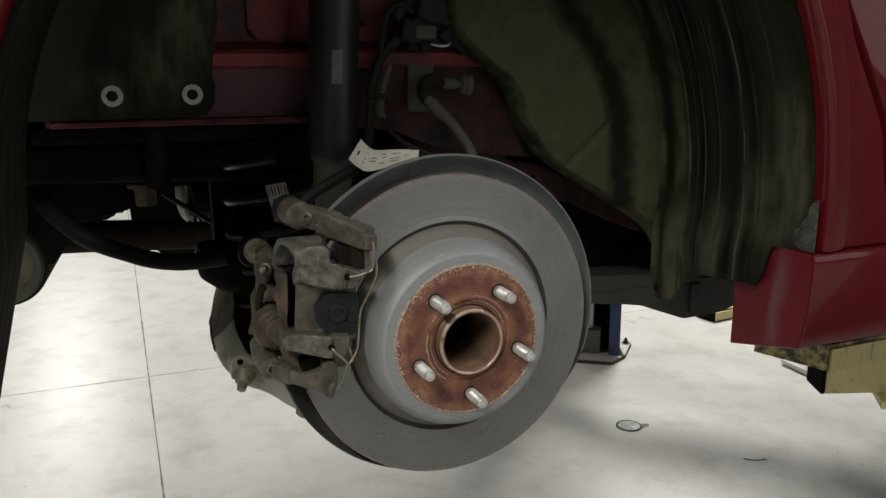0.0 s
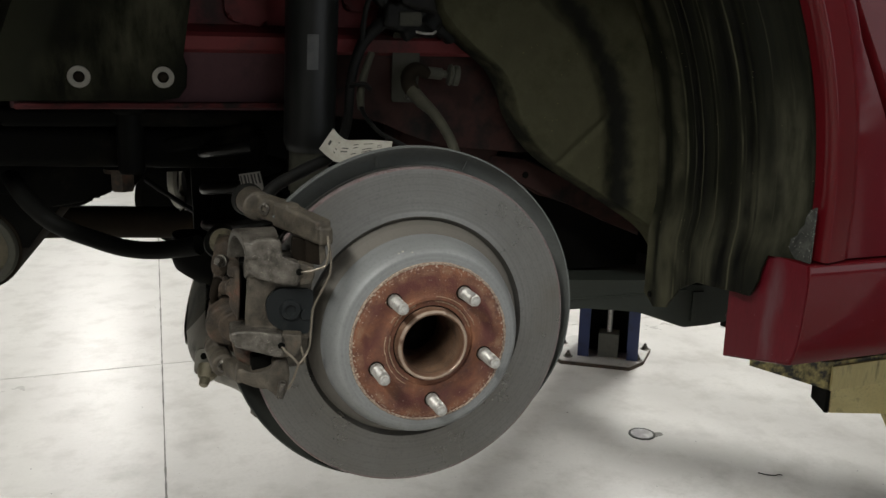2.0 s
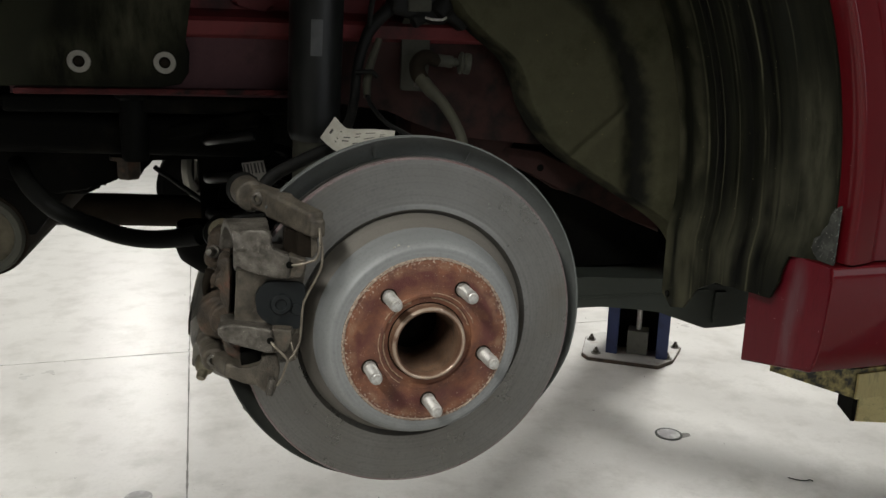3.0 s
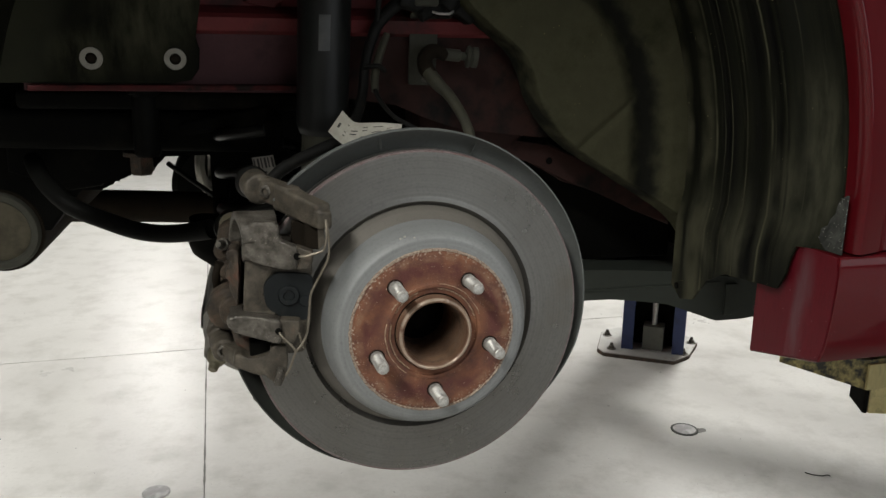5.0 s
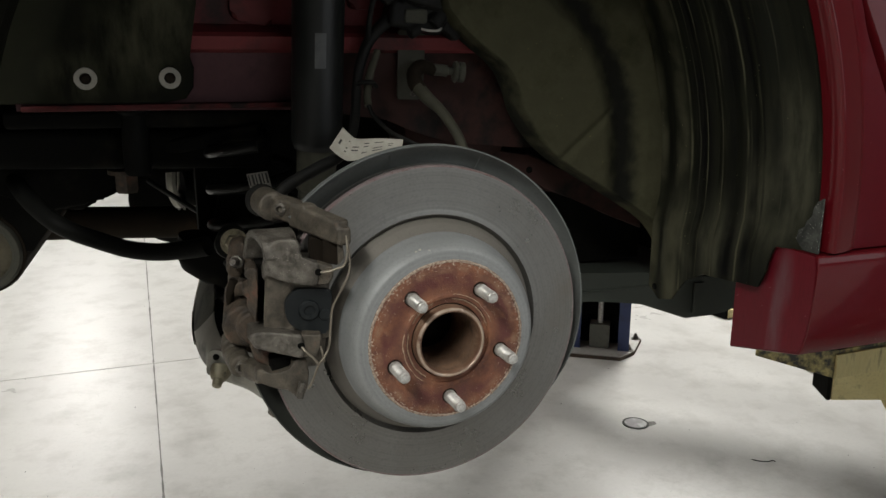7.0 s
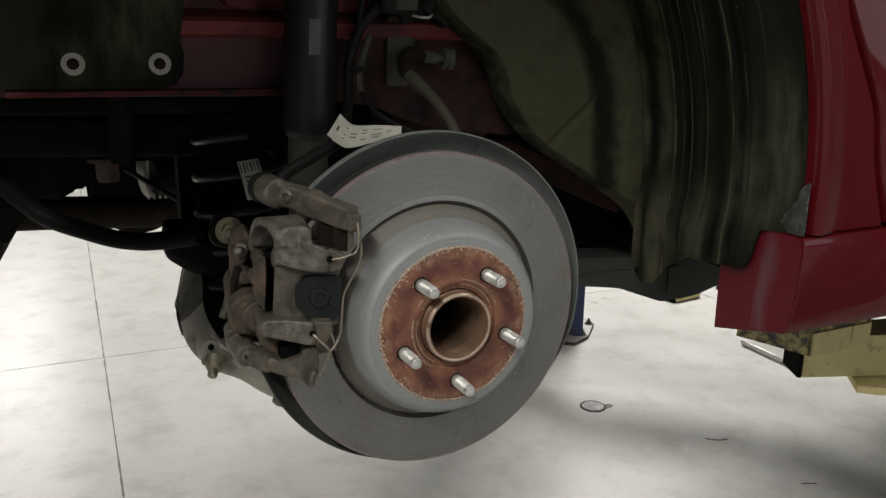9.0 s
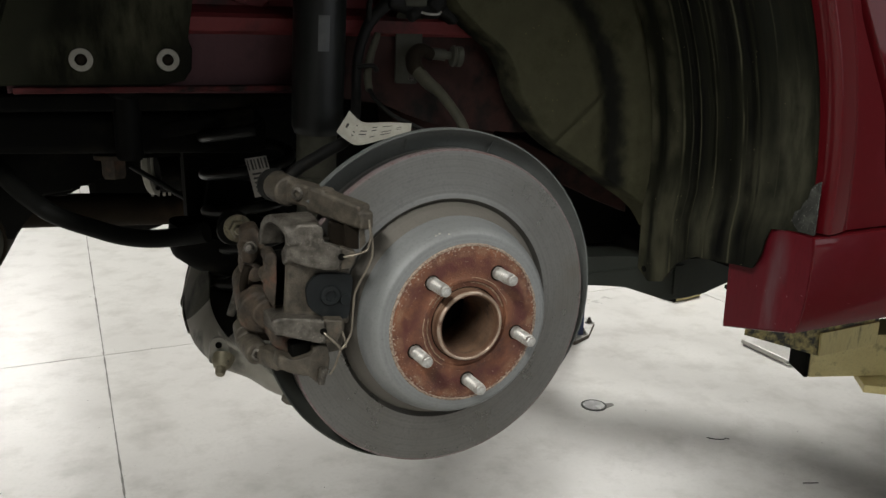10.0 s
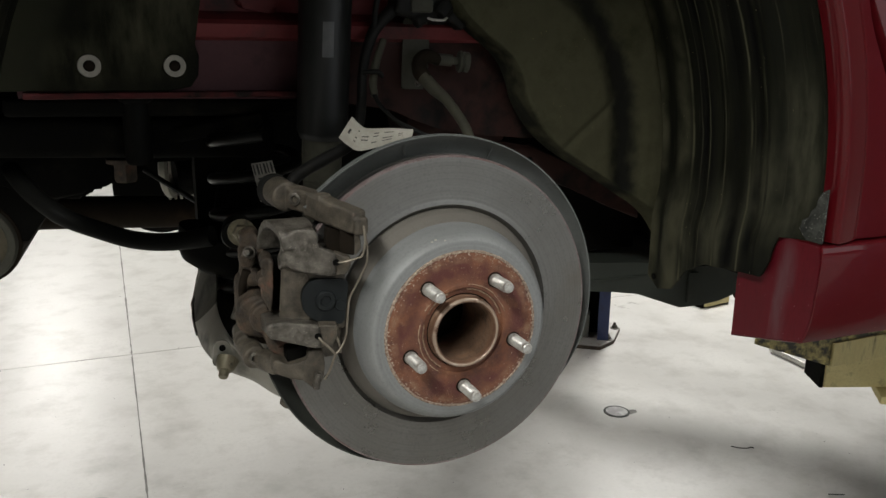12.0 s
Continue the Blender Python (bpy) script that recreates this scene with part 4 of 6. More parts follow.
toe_link = thing("lateral_link", "curved black steel lower suspension link with zinc nut", "suspension arm", (-0.27, 0.42, 1.1))
part("link_tube", tube([(-0.445, 0.58, 1.205), (-0.412, 0.47, 1.182), (-0.381, 0.416, 1.161), (-0.358, 0.400, 1.1476), (-0.3254, 0.390, 1.1346), (-0.2923, 0.380, 1.1237), (-0.2585, 0.365, 1.1211), (-0.2245, 0.345, 1.1262), (-0.201, 0.330, 1.1327)], [0.012, 0.0115, 0.0115, 0.0112, 0.0112, 0.0112, 0.0114, 0.0116, 0.0125], 14), TUBE_BLACK, toe_link)
part("link_eye", lathe([(0, -0.016), (0.016, -0.016), (0.018, -0.012), (0.018, 0.016), (0.016, 0.02), (0, 0.02)], (-0.178, 0.285, 1.146), (0.2, 1, 0), 28), TUBE_BLACK, toe_link)
part("link_nut", hexbolt((-0.176, 0.264, 1.150), (-0.1, -1, 0.1), 0.0105, 0.012, 1.5, 0.014), YELLOWZINC, toe_link, "dirty zinc nut and washer")

# ---- shock absorber ----
shock = thing("shock_absorber", "black tubular shock absorber standing upright in the wheel well", "shock absorber", (-0.072, 0.30, 1.4))
part("shock_tube", lathe([(0, -0.148), (0.027, -0.148), (0.0285, -0.144), (0.031, -0.138), (0.031, 0.20), (0, 0.20)], (-0.061, 0.312, 1.395), (0.03, -0.06, 1), 40), SHOCK, shock)
part("shock_rod", lathe([(0, -0.32), (0.0225, -0.32), (0.0225, -0.20), (0.0245, -0.198), (0.0245, -0.140), (0, -0.140)], (-0.061, 0.312, 1.395), (0.03, -0.06, 1), 24), PANDARK, shock, "grimy olive lower body")


def highlight_patch(u, v):
    """A pale highlight painted on, following the shock tube's side."""
    a = radians(-108 + 24 * u)
    z = 1.345 + 0.040 * v
    k = z - 1.395
    return (-0.061 + 0.03 * k + 0.0314 * math.cos(a), 0.312 - 0.06 * k + 0.0314 * math.sin(a), z)


# Lamp highlight laid on the tube as a paler sheet.
part("highlight_patch", sheet(highlight_patch, span(0, 1, 6), span(0, 1, 8), 0.0004), HIGHLIGHT, shock, "pale painted highlight on the tube")

# ---- coil spring ----
spring = thing("coil_spring", "dark painted coil spring between body and lower arm", "coil spring", (-0.12, 0.46, 1.15))
pts = [(-0.132 + 0.055 * math.cos(a), 0.415 + 0.055 * math.sin(a), 1.02 + 0.048 * a / (2 * math.pi)) for a in span(0, 2 * math.pi * 4.75, 97)]
part("spring_seat", lathe([(0, 0), (0.045, 0.002), (0.066, 0.012), (0.076, 0.028), (0.078, 0.055), (0, 0.06)], (-0.168, 0.45, 1.050), (0.25, 0, 1), 36), BLACK, spring, "black spring seat")
part("coil", tube(pts, 0.0075, 12, steps=1), COILBLACK, spring)

# ---- car body ----
car = thing("car", "dark red hatchback raised on a lift with its rear wheel removed", "car", (0, 0, 1.2))
AW, AH, AZ = 0.4315, 0.487, 1.20


def arch(z_or_t, grow=0.0):
    """The wheel arch's outline from the front foot (0) over the top to the rear foot (1): x and z."""
    t = z_or_t
    if t < 0.2:
        return AW + grow, 1.0 + t
    if t > 0.8:
        return -(AW + grow) - 0.25 * (t - 0.8), 1.2 - (t - 0.8)
    a = (t - 0.2) / 0.6 * math.pi
    return (AW + grow) * math.cos(a), AZ + (AH + grow) * math.sin(a)


def gap_line(z):
    """The edge of the rear door, a slanting line."""
    return float(np.interp(z, (1.15, 1.229, 1.287, 1.311, 1.375, 1.434, 1.64), (0.556, 0.527, 0.516, 0.504, 0.467, 0.432, 0.315)))


def skin(t, k):
    """From the arch's lip outward across the flared band and the panel."""
    steps = [(0.0, 0.016), (0.0, 0.004), (0.0010, -0.0045), (0.0030, -0.0092), (0.0055, -0.0118), (0.0082, -0.0122), (0.0170, -0.0100), (0.0265, -0.0074), (0.0360, -0.0046), (0.0385, -0.0036), (0.0405, -0.0022), (0.0425, -0.0010), (0.0460, -0.0003), (0.0560, 0.0000), (0.40, 0.003), (0.40, 0.030)]
    k = int(round(k))
    g, y = steps[k]
    x, z = arch(t, g)
    if t < 0.5 and k >= 13:
        z = arch(t, 0.05)[1]
        x = max(gap_line(z) - 0.002, arch(t, 0.0565)[0])
    return (x, y, z)


part("quarter_panel", sheet(skin, span(0.153, 0.5, 60), list(range(15)), 0.0015, (0.3, 1, 0.3)), RED, car, "glossy dark red rear quarter panel")
part("bumper_side", sheet(skin, span(0.5, 0.84, 60), list(range(14)), 0.0015, (0, 1, 0)), RED, car, "glossy dark red bumper corner")


def door_skin(u, v):
    x0 = gap_line(v) + 0.003
    depth = 0.030 if u == 0 else 0.003 if u == 1 else -0.001 - 0.012 * math.sin(min(1, (u - 1) / 6) * 1.5)
    return (x0 + (0, 0.0015, 0.006, 0.03, 0.1, 0.25, 0.5, 1.0)[int(u)], depth + 0.02 * max(0, v - 1.35), v)


part("rear_door", sheet(door_skin, list(range(8)), span(1.157, 1.62, 16), 0.0015, (0.2, 1, 0)), RED, car, "glossy dark red rear door")
# The seal and the gap's shade, drawn as one black strip.
part("door_seal", tube([(gap_line(z) + 0.0008, 0.0075, z) for z in span(1.158, 1.62, 24)], 0.0034, 8, 1), RUBBER, car, "black seal and shade in the door gap")
sk = [(-0.0085, 1.1505), (-0.0105, 1.147), (-0.0115, 1.132), (-0.0115, 1.110), (-0.0100, 1.085), (-0.0070, 1.060), (-0.0030, 1.043), (0.0020, 1.0325), (0.0060, 1.0305), (0.117, 1.002), (0.117, 1.1505)]
part("side_skirt", plate(sk, (0.417, 0, 0), (0, 1, 0), (0, 0, 1), 1.7, 0.0018), RED, car, "glossy dark red side skirt under the door")
skirt_end = part("skirt_end", plate([(-0.0062, 1.1495), (-0.0092, 1.132), (-0.0092, 1.110), (-0.0078, 1.085), (-0.0048, 1.060), (-0.0010, 1.0440), (0.0035, 1.0345), (0.1155, 1.0045), (0.1155, 1.1495)], (0.4160, 0, 0), (0, 1, 0), (0, 0, 1), 0.003), RED_DUSTY, car, "dusty dark red end of the skirt", False)
part("skirt_plug", lathe([(0, -0.004), (0.003, -0.004), (0.004, 0), (0.004, 0.01), (0, 0.01)], (0.421, 0.118, 1.055), (0, -1, 0), 16), RUBBER, car)
part("door_jamb", box((0.44, 0.045, 1.16), (1.6, 0.06, 1.62)), BLACK, car, "dark door jamb behind the panel gap")


def ease(a, b, v):
    t = max(0.0, min(1.0, (v - a) / (b - a)))
    return t * t * (3 - 2 * t)


def low_edge(y):
    """The lower edge of the front wheel liner."""
    return float(np.interp(y, (0.0, 0.050, 0.056, 0.066, 0.17, 0.205, 0.232, 0.262, 0.285, 0.31), (1.152, 1.149, 1.118, 1.096, 1.084, 1.066, 1.032, 1.024, 1.036, 1.06)))


RIBS = [(0.258, 0.010, -0.004), (0.228, 0.016, -0.005), (0.196, 0.004, 0.006), (0.183, 0.005, -0.005), (0.166, 0.005, 0.005), (0.150, 0.005, -0.005),
        (0.133, 0.004, 0.005), (0.118, 0.006, -0.004), (0.098, 0.005, 0.005), (0.083, 0.005, -0.003), (0.062, 0.007, 0.004), (0.045, 0.004, -0.002)]


def liner(u, y):
    t0 = low_edge(y) - 1.0
    t = t0 + (0.52 - t0) * u
    rib = 0.26 * sum(h * math.exp(-((y - c) / w) ** 2) for c, w, h in RIBS)
    x, z = arch(t, -0.0165 + 0.0145 * ease(0.07, 0.012, y) + rib)
    fade = max(0, min(1, (1.20 - z) / 0.05)) * max(0, min(1, (0.085 - y) / 0.03))
    low = max(0, min(1, (1.17 - z) / 0.04))
    return (x - 0.004 * fade - 0.008 * low + 0.02 * max(0, y - 0.285), y, z)


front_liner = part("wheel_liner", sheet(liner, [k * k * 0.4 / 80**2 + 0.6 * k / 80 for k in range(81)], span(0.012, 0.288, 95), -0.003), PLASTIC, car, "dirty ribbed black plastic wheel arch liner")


def rib_lines(m, centre, rows):
    """Dusty and dark lines along the ribs, at given distances into the car: (place, width, colour)."""
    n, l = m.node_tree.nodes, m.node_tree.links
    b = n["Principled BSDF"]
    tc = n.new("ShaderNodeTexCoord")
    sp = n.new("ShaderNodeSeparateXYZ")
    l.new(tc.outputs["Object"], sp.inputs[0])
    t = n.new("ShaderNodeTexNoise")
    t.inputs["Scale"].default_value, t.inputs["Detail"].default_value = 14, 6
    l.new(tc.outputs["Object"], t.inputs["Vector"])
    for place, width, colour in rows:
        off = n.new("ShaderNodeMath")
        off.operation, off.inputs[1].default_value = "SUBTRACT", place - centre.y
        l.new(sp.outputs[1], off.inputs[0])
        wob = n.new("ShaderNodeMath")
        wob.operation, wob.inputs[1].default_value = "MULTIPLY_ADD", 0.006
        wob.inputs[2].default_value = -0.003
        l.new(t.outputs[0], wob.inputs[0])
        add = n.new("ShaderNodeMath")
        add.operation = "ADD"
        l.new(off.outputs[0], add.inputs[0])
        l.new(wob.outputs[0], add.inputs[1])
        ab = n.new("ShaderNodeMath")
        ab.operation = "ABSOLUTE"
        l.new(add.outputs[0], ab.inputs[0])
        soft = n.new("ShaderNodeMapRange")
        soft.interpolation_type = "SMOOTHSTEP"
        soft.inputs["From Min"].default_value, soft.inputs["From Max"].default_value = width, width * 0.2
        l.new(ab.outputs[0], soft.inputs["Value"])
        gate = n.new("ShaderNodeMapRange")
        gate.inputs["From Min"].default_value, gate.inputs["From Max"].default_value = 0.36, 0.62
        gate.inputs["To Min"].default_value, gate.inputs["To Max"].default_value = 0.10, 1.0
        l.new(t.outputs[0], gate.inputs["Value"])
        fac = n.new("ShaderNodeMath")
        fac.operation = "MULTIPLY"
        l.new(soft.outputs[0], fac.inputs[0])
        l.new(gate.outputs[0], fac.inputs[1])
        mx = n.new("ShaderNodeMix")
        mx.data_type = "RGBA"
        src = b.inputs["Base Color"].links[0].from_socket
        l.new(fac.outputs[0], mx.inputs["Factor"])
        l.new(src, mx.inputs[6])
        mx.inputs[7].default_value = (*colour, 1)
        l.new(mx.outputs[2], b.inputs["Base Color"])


def pale_patch(m, centre, at, size, colour, cut_at):
    """A pale cloud about a point, broken up by noise."""
    n, l = m.node_tree.nodes, m.node_tree.links
    b = n["Principled BSDF"]
    tc = n.new("ShaderNodeTexCoord")
    mp = n.new("ShaderNodeMapping")
    mp.vector_type = "TEXTURE"
    mp.inputs["Location"].default_value, mp.inputs["Scale"].default_value = Vector(at) - centre, size
    l.new(tc.outputs["Object"], mp.inputs[0])
    ln = n.new("ShaderNodeVectorMath")
    ln.operation = "LENGTH"
    l.new(mp.outputs[0], ln.inputs[0])
    near = n.new("ShaderNodeMapRange")
    near.interpolation_type = "SMOOTHSTEP"
    near.inputs["From Min"].default_value, near.inputs["From Max"].default_value = 1.0, 0.15
    l.new(ln.outputs["Value"], near.inputs["Value"])
    t = n.new("ShaderNodeTexNoise")
    t.inputs["Scale"].default_value, t.inputs["Detail"].default_value, t.inputs["Roughness"].default_value = 48, 5, 0.6
    runs = n.new("ShaderNodeMapping")
    runs.inputs["Scale"].default_value = (1, 1.3, 0.3)
    l.new(tc.outputs["Object"], runs.inputs[0])
    l.new(runs.outputs[0], t.inputs["Vector"])
    gate = n.new("ShaderNodeMapRange")
    gate.inputs["From Min"].default_value, gate.inputs["From Max"].default_value = cut_at, cut_at + 0.36
    l.new(t.outputs[0], gate.inputs["Value"])
    both = n.new("ShaderNodeMath")
    both.operation = "MULTIPLY"
    l.new(near.outputs[0], both.inputs[0])
    l.new(gate.outputs[0], both.inputs[1])
    mx = n.new("ShaderNodeMix")
    mx.data_type = "RGBA"
    src = b.inputs["Base Color"].links[0].from_socket
    l.new(both.outputs[0], mx.inputs["Factor"])
    l.new(src, mx.inputs[6])
    mx.inputs[7].default_value = (*colour, 1)
    l.new(mx.outputs[2], b.inputs["Base Color"])


# Pale dust streaked down the skirt end.
for at, size in (((0.4145, 0.042, 1.065), (0.05, 0.016, 0.085)), ((0.4145, 0.036, 1.115), (0.05, 0.020, 0.05))):
    pale_patch(RED_DUSTY, skirt_end.location + car.location, at, size, (0.105, 0.046, 0.052), 0.26)
DUSTY, DIM, NEAR_BLACK = (0.058, 0.056, 0.035), (0.030, 0.029, 0.019), (0.003, 0.003, 0.0025)
# Dust low on the liner; the stronger light there is painted in too.
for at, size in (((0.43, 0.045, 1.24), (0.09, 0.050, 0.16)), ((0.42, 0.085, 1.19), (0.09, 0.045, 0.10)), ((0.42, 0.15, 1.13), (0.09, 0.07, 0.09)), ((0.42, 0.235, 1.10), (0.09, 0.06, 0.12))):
    pale_patch(PLASTIC, front_liner.location + car.location, at, size, (0.048, 0.047, 0.031), 0.28)
rib_lines(PLASTIC, front_liner.location + car.location, [(0.290, 0.028, DUSTY), (0.238, 0.020, DUSTY), (0.265, 0.006, NEAR_BLACK), (0.193, 0.026, NEAR_BLACK), (0.130, 0.022, NEAR_BLACK), (0.098, 0.012, NEAR_BLACK), (0.060, 0.022, (0.008, 0.0085, 0.006)),
                                                               (0.219, 0.0030, DUSTY), (0.203, 0.0013, DIM), (0.186, 0.0018, DUSTY), (0.157, 0.0024, DUSTY), (0.111, 0.0022, DUSTY), (0.082, 0.003, NEAR_BLACK), (0.056, 0.0014, DIM)])
part("liner_hole", lathe([(0, 0), (0.0045, 0), (0.0045, 0.0012), (0, 0.0012)], (0.4055, 0.271, 1.040), (-1, 0, 0), 16), BLACK, car)


def rear_liner(t, y):
    x, z = arch(t, -0.008)
    return (x - 0.004 + 0.003 * math.sin(y * 90), y, z)


part("wheel_liner", sheet(rear_liner, span(0.5, 1.03, 60), span(0.012, 0.30, 40), 0.003), LINER_DARK, car, "black plastic rear wheel arch liner")


def eased(rows):
    """A smooth curve through (height, x) rows, as two lists to look up."""
    line = smooth_line([(x, 0, z) for z, x in rows], 6)
    return [p.z for p in line], [p.x for p in line]


FELT_EDGE = eased([(1.085, 0.451), (1.118, 0.425), (1.150, 0.380), (1.185, 0.318), (1.221, 0.258), (1.250, 0.225), (1.286, 0.200), (1.318, 0.188), (1.347, 0.170), (1.378, 0.130), (1.405, 0.100), (1.446, 0.085), (1.64, 0.083)])
FELT_STEP = eased([(1.128, 0.360), (1.165, 0.358), (1.262, 0.352), (1.297, 0.345), (1.352, 0.325), (1.400, 0.290), (1.449, 0.245), (1.64, 0.190)])


def felt_left(z):
    """The inner edge of the liner's side wall at a height."""
    return float(np.interp(z, *FELT_EDGE))


def felt_step(z):
    """The line along which the raised panel of the side wall ends."""
    return float(np.interp(z, *FELT_STEP))


def felt_wall(z, v):
    left = felt_left(z)
    x = left + (0.452 - left) * v
    s = x - felt_step(z)
    y = 0.300 + 0.012 * ease(-0.026, 0.006, s) - 0.005 * ease(0.022, 0.05, s)
    y += 0.036 * (1 - ease(0.0, 0.014, x - left)) ** 2
    along = Vector((0.343 - 0.262, 1.290 - 1.222)).normalized()
    d = Vector((x - 0.262, z - 1.222))
    off, far = d.x * along.y - d.y * along.x, d.dot(along)
    y += 0.0042 * math.exp(-((off / 0.0045) ** 2)) * ease(-0.02, 0.005, far) * ease(0.118, 0.085, far)
    y += 0.0015 * noise.noise((x * 22, z * 22, 4)) + 0.0006 * noise.noise((x * 80, z * 80, 9))
    return (x, y, z)


side_liner = part("side_liner", sheet(felt_wall, span(1.086, 1.64, 180), [k * 0.5 / 60 if k < 61 else 0.5 + (k - 60) * 0.5 / 60 for k in range(121)], 0.004, (0, 1, 0)), FELT, car, "dusty grey fibre liner side wall", True, False)


def dark_streak(m, centre, line, width, colour):
    """A soft-edged dark streak along a line of (z, x) points."""
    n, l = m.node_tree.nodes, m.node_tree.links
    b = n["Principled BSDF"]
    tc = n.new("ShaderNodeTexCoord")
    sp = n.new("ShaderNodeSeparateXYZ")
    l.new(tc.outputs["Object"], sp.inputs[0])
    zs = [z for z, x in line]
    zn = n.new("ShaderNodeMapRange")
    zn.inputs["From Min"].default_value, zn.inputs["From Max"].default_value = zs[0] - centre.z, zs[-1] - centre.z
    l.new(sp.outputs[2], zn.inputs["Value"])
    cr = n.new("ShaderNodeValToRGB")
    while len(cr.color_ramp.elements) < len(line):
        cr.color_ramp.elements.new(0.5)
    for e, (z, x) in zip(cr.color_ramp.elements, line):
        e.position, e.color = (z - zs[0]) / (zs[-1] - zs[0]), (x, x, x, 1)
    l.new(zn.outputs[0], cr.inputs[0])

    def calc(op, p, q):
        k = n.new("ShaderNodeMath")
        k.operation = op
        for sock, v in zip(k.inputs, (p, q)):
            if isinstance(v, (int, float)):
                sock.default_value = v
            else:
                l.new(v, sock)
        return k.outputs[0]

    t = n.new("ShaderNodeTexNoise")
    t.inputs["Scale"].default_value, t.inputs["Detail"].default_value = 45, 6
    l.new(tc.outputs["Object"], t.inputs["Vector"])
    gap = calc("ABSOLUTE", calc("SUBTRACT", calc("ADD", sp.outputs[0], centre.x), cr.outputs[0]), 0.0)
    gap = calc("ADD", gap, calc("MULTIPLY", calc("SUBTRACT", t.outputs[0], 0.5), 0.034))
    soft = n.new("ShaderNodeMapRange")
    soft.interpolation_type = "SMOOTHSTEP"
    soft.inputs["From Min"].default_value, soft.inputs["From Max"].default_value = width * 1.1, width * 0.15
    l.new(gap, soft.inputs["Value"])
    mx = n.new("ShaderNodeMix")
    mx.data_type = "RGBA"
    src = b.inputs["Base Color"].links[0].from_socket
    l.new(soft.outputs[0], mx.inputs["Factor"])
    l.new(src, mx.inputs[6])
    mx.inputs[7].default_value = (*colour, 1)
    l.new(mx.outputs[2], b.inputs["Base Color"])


# Dark streaks along the step line and along the inner edge.
dark_streak(FELT, side_liner.location + car.location, [(1.10, 0.366), (1.165, 0.368), (1.262, 0.362), (1.297, 0.356), (1.352, 0.337), (1.400, 0.303), (1.449, 0.262), (1.64, 0.205)], 0.030, (0.010, 0.010, 0.008))
dark_streak(FELT, side_liner.location + car.location, [(1.10, 0.41), (1.152, 0.365), (1.185, 0.312), (1.221, 0.252), (1.250, 0.220), (1.286, 0.195), (1.318, 0.182), (1.347, 0.168), (1.378, 0.124), (1.405, 0.088), (1.446, 0.076), (1.64, 0.078)], 0.016, (0.012, 0.012, 0.009))


def inner_panel(x, k):
    low = float(np.interp(x, (-0.5, -0.06, -0.02, 0.036, 0.067, 0.098, 0.129, 0.24), (1.298, 1.292, 1.285, 1.277, 1.263, 1.252, 1.244, 1.232)))
    zs = (low, 1.362, 1.366, 1.381, 1.386, 1.396, 1.64)
    ys_ = (0.362, 0.358, 0.350, 0.346, 0.352, 0.385, 0.395)
    y = ys_[int(k)] + (0.06 * max(0, x - 0.10) if k < 2 else 0.05 * max(0, x - 0.1))
    return (x, y, zs[int(k)])


part("inner_panel", sheet(inner_panel, span(-0.398, -0.03, 34), [0, 1], 0.002, (0, 1, 0)), RED_GREY, car, "dusty purple-grey lower wheelhouse panel")
part("panel_ridge", sheet(inner_panel, span(-0.52, 0.26, 60), [1, 2, 3, 4], 0.002, (0, 1, 0)), RED_DULL, car, "dull red ridge of the wheelhouse panel")
part("inner_panel", sheet(inner_panel, span(-0.52, 0.26, 60), [4, 5, 6], 0.002, (0, 1, 0)), RED_DULL, car, "dull red upper wheelhouse panel")
# Same panel as its left part; the shade here is put into the colour.
part("inner_panel", sheet(inner_panel, span(-0.029, 0.26, 24), [0, 1], 0.002, (0, 1, 0)), RED_BROWN, car, "grimy red-brown inner wheelhouse panel, darkened for shade")
part("panel_lip", box((-0.392, 0.343, 1.2965), (-0.03, 0.364, 1.3035), 0.002), RED_LIP, car)
for x0, x1, z0 in ((-0.155, -0.104, 1.402), (-0.008, 0.030, 1.416)):
    part("panel_emboss", plate(rounded([(x0, z0), (x1, z0 - 0.01 if x0 < -0.1 else z0), (x1, 1.60), (x0, 1.60)], 0.01), (0, 0.392, 0), (1, 0, 0), (0, 0, 1), 0.014, 0.005), RED_DULL, car)
rl = [(-0.52, 1.62), (-0.52, 1.318), (-0.46, 1.306), (-0.24, 1.304), (-0.214, 1.309), (-0.205, 1.322), (-0.203, 1.345), (-0.209, 1.358), (-0.196, 1.42), (-0.188, 1.62)]
liner_panel = part("rear_liner_panel", plate(rl, (0, 0.350, 0), (1, 0, 0), (0, 0, 1), 0.005, 0.002), LINER_PANEL, car, "dark plastic liner panel with two pale washers")
# Paler olive patches about the washers.
for at, size in (((-0.262, 0.35, 1.375), (0.075, 0.1, 0.085)), ((-0.225, 0.35, 1.42), (0.05, 0.1, 0.08)), ((-0.33, 0.35, 1.335), (0.05, 0.1, 0.045))):
    pale_patch(LINER_PANEL, liner_panel.location + car.location, at, size, (0.060, 0.058, 0.036), 0.36)
for x in (-0.322, -0.231):
    part("washer", lathe([(0.0065, 0.0), (0.012, 0.0), (0.0125, 0.001), (0.0125, 0.003), (0.0065, 0.003)], (x, 0.341, 1.333), (0, 1, 0), 28, close=True), WASHER, liner_panel, "pale round washer")
    part("screw", lathe([(0, 0.001), (0.0045, 0.001), (0.0065, 0.003), (0, 0.003)], (x, 0.341, 1.333), (0, 1, 0), 6), SOOT, liner_panel, "dark hex screw")
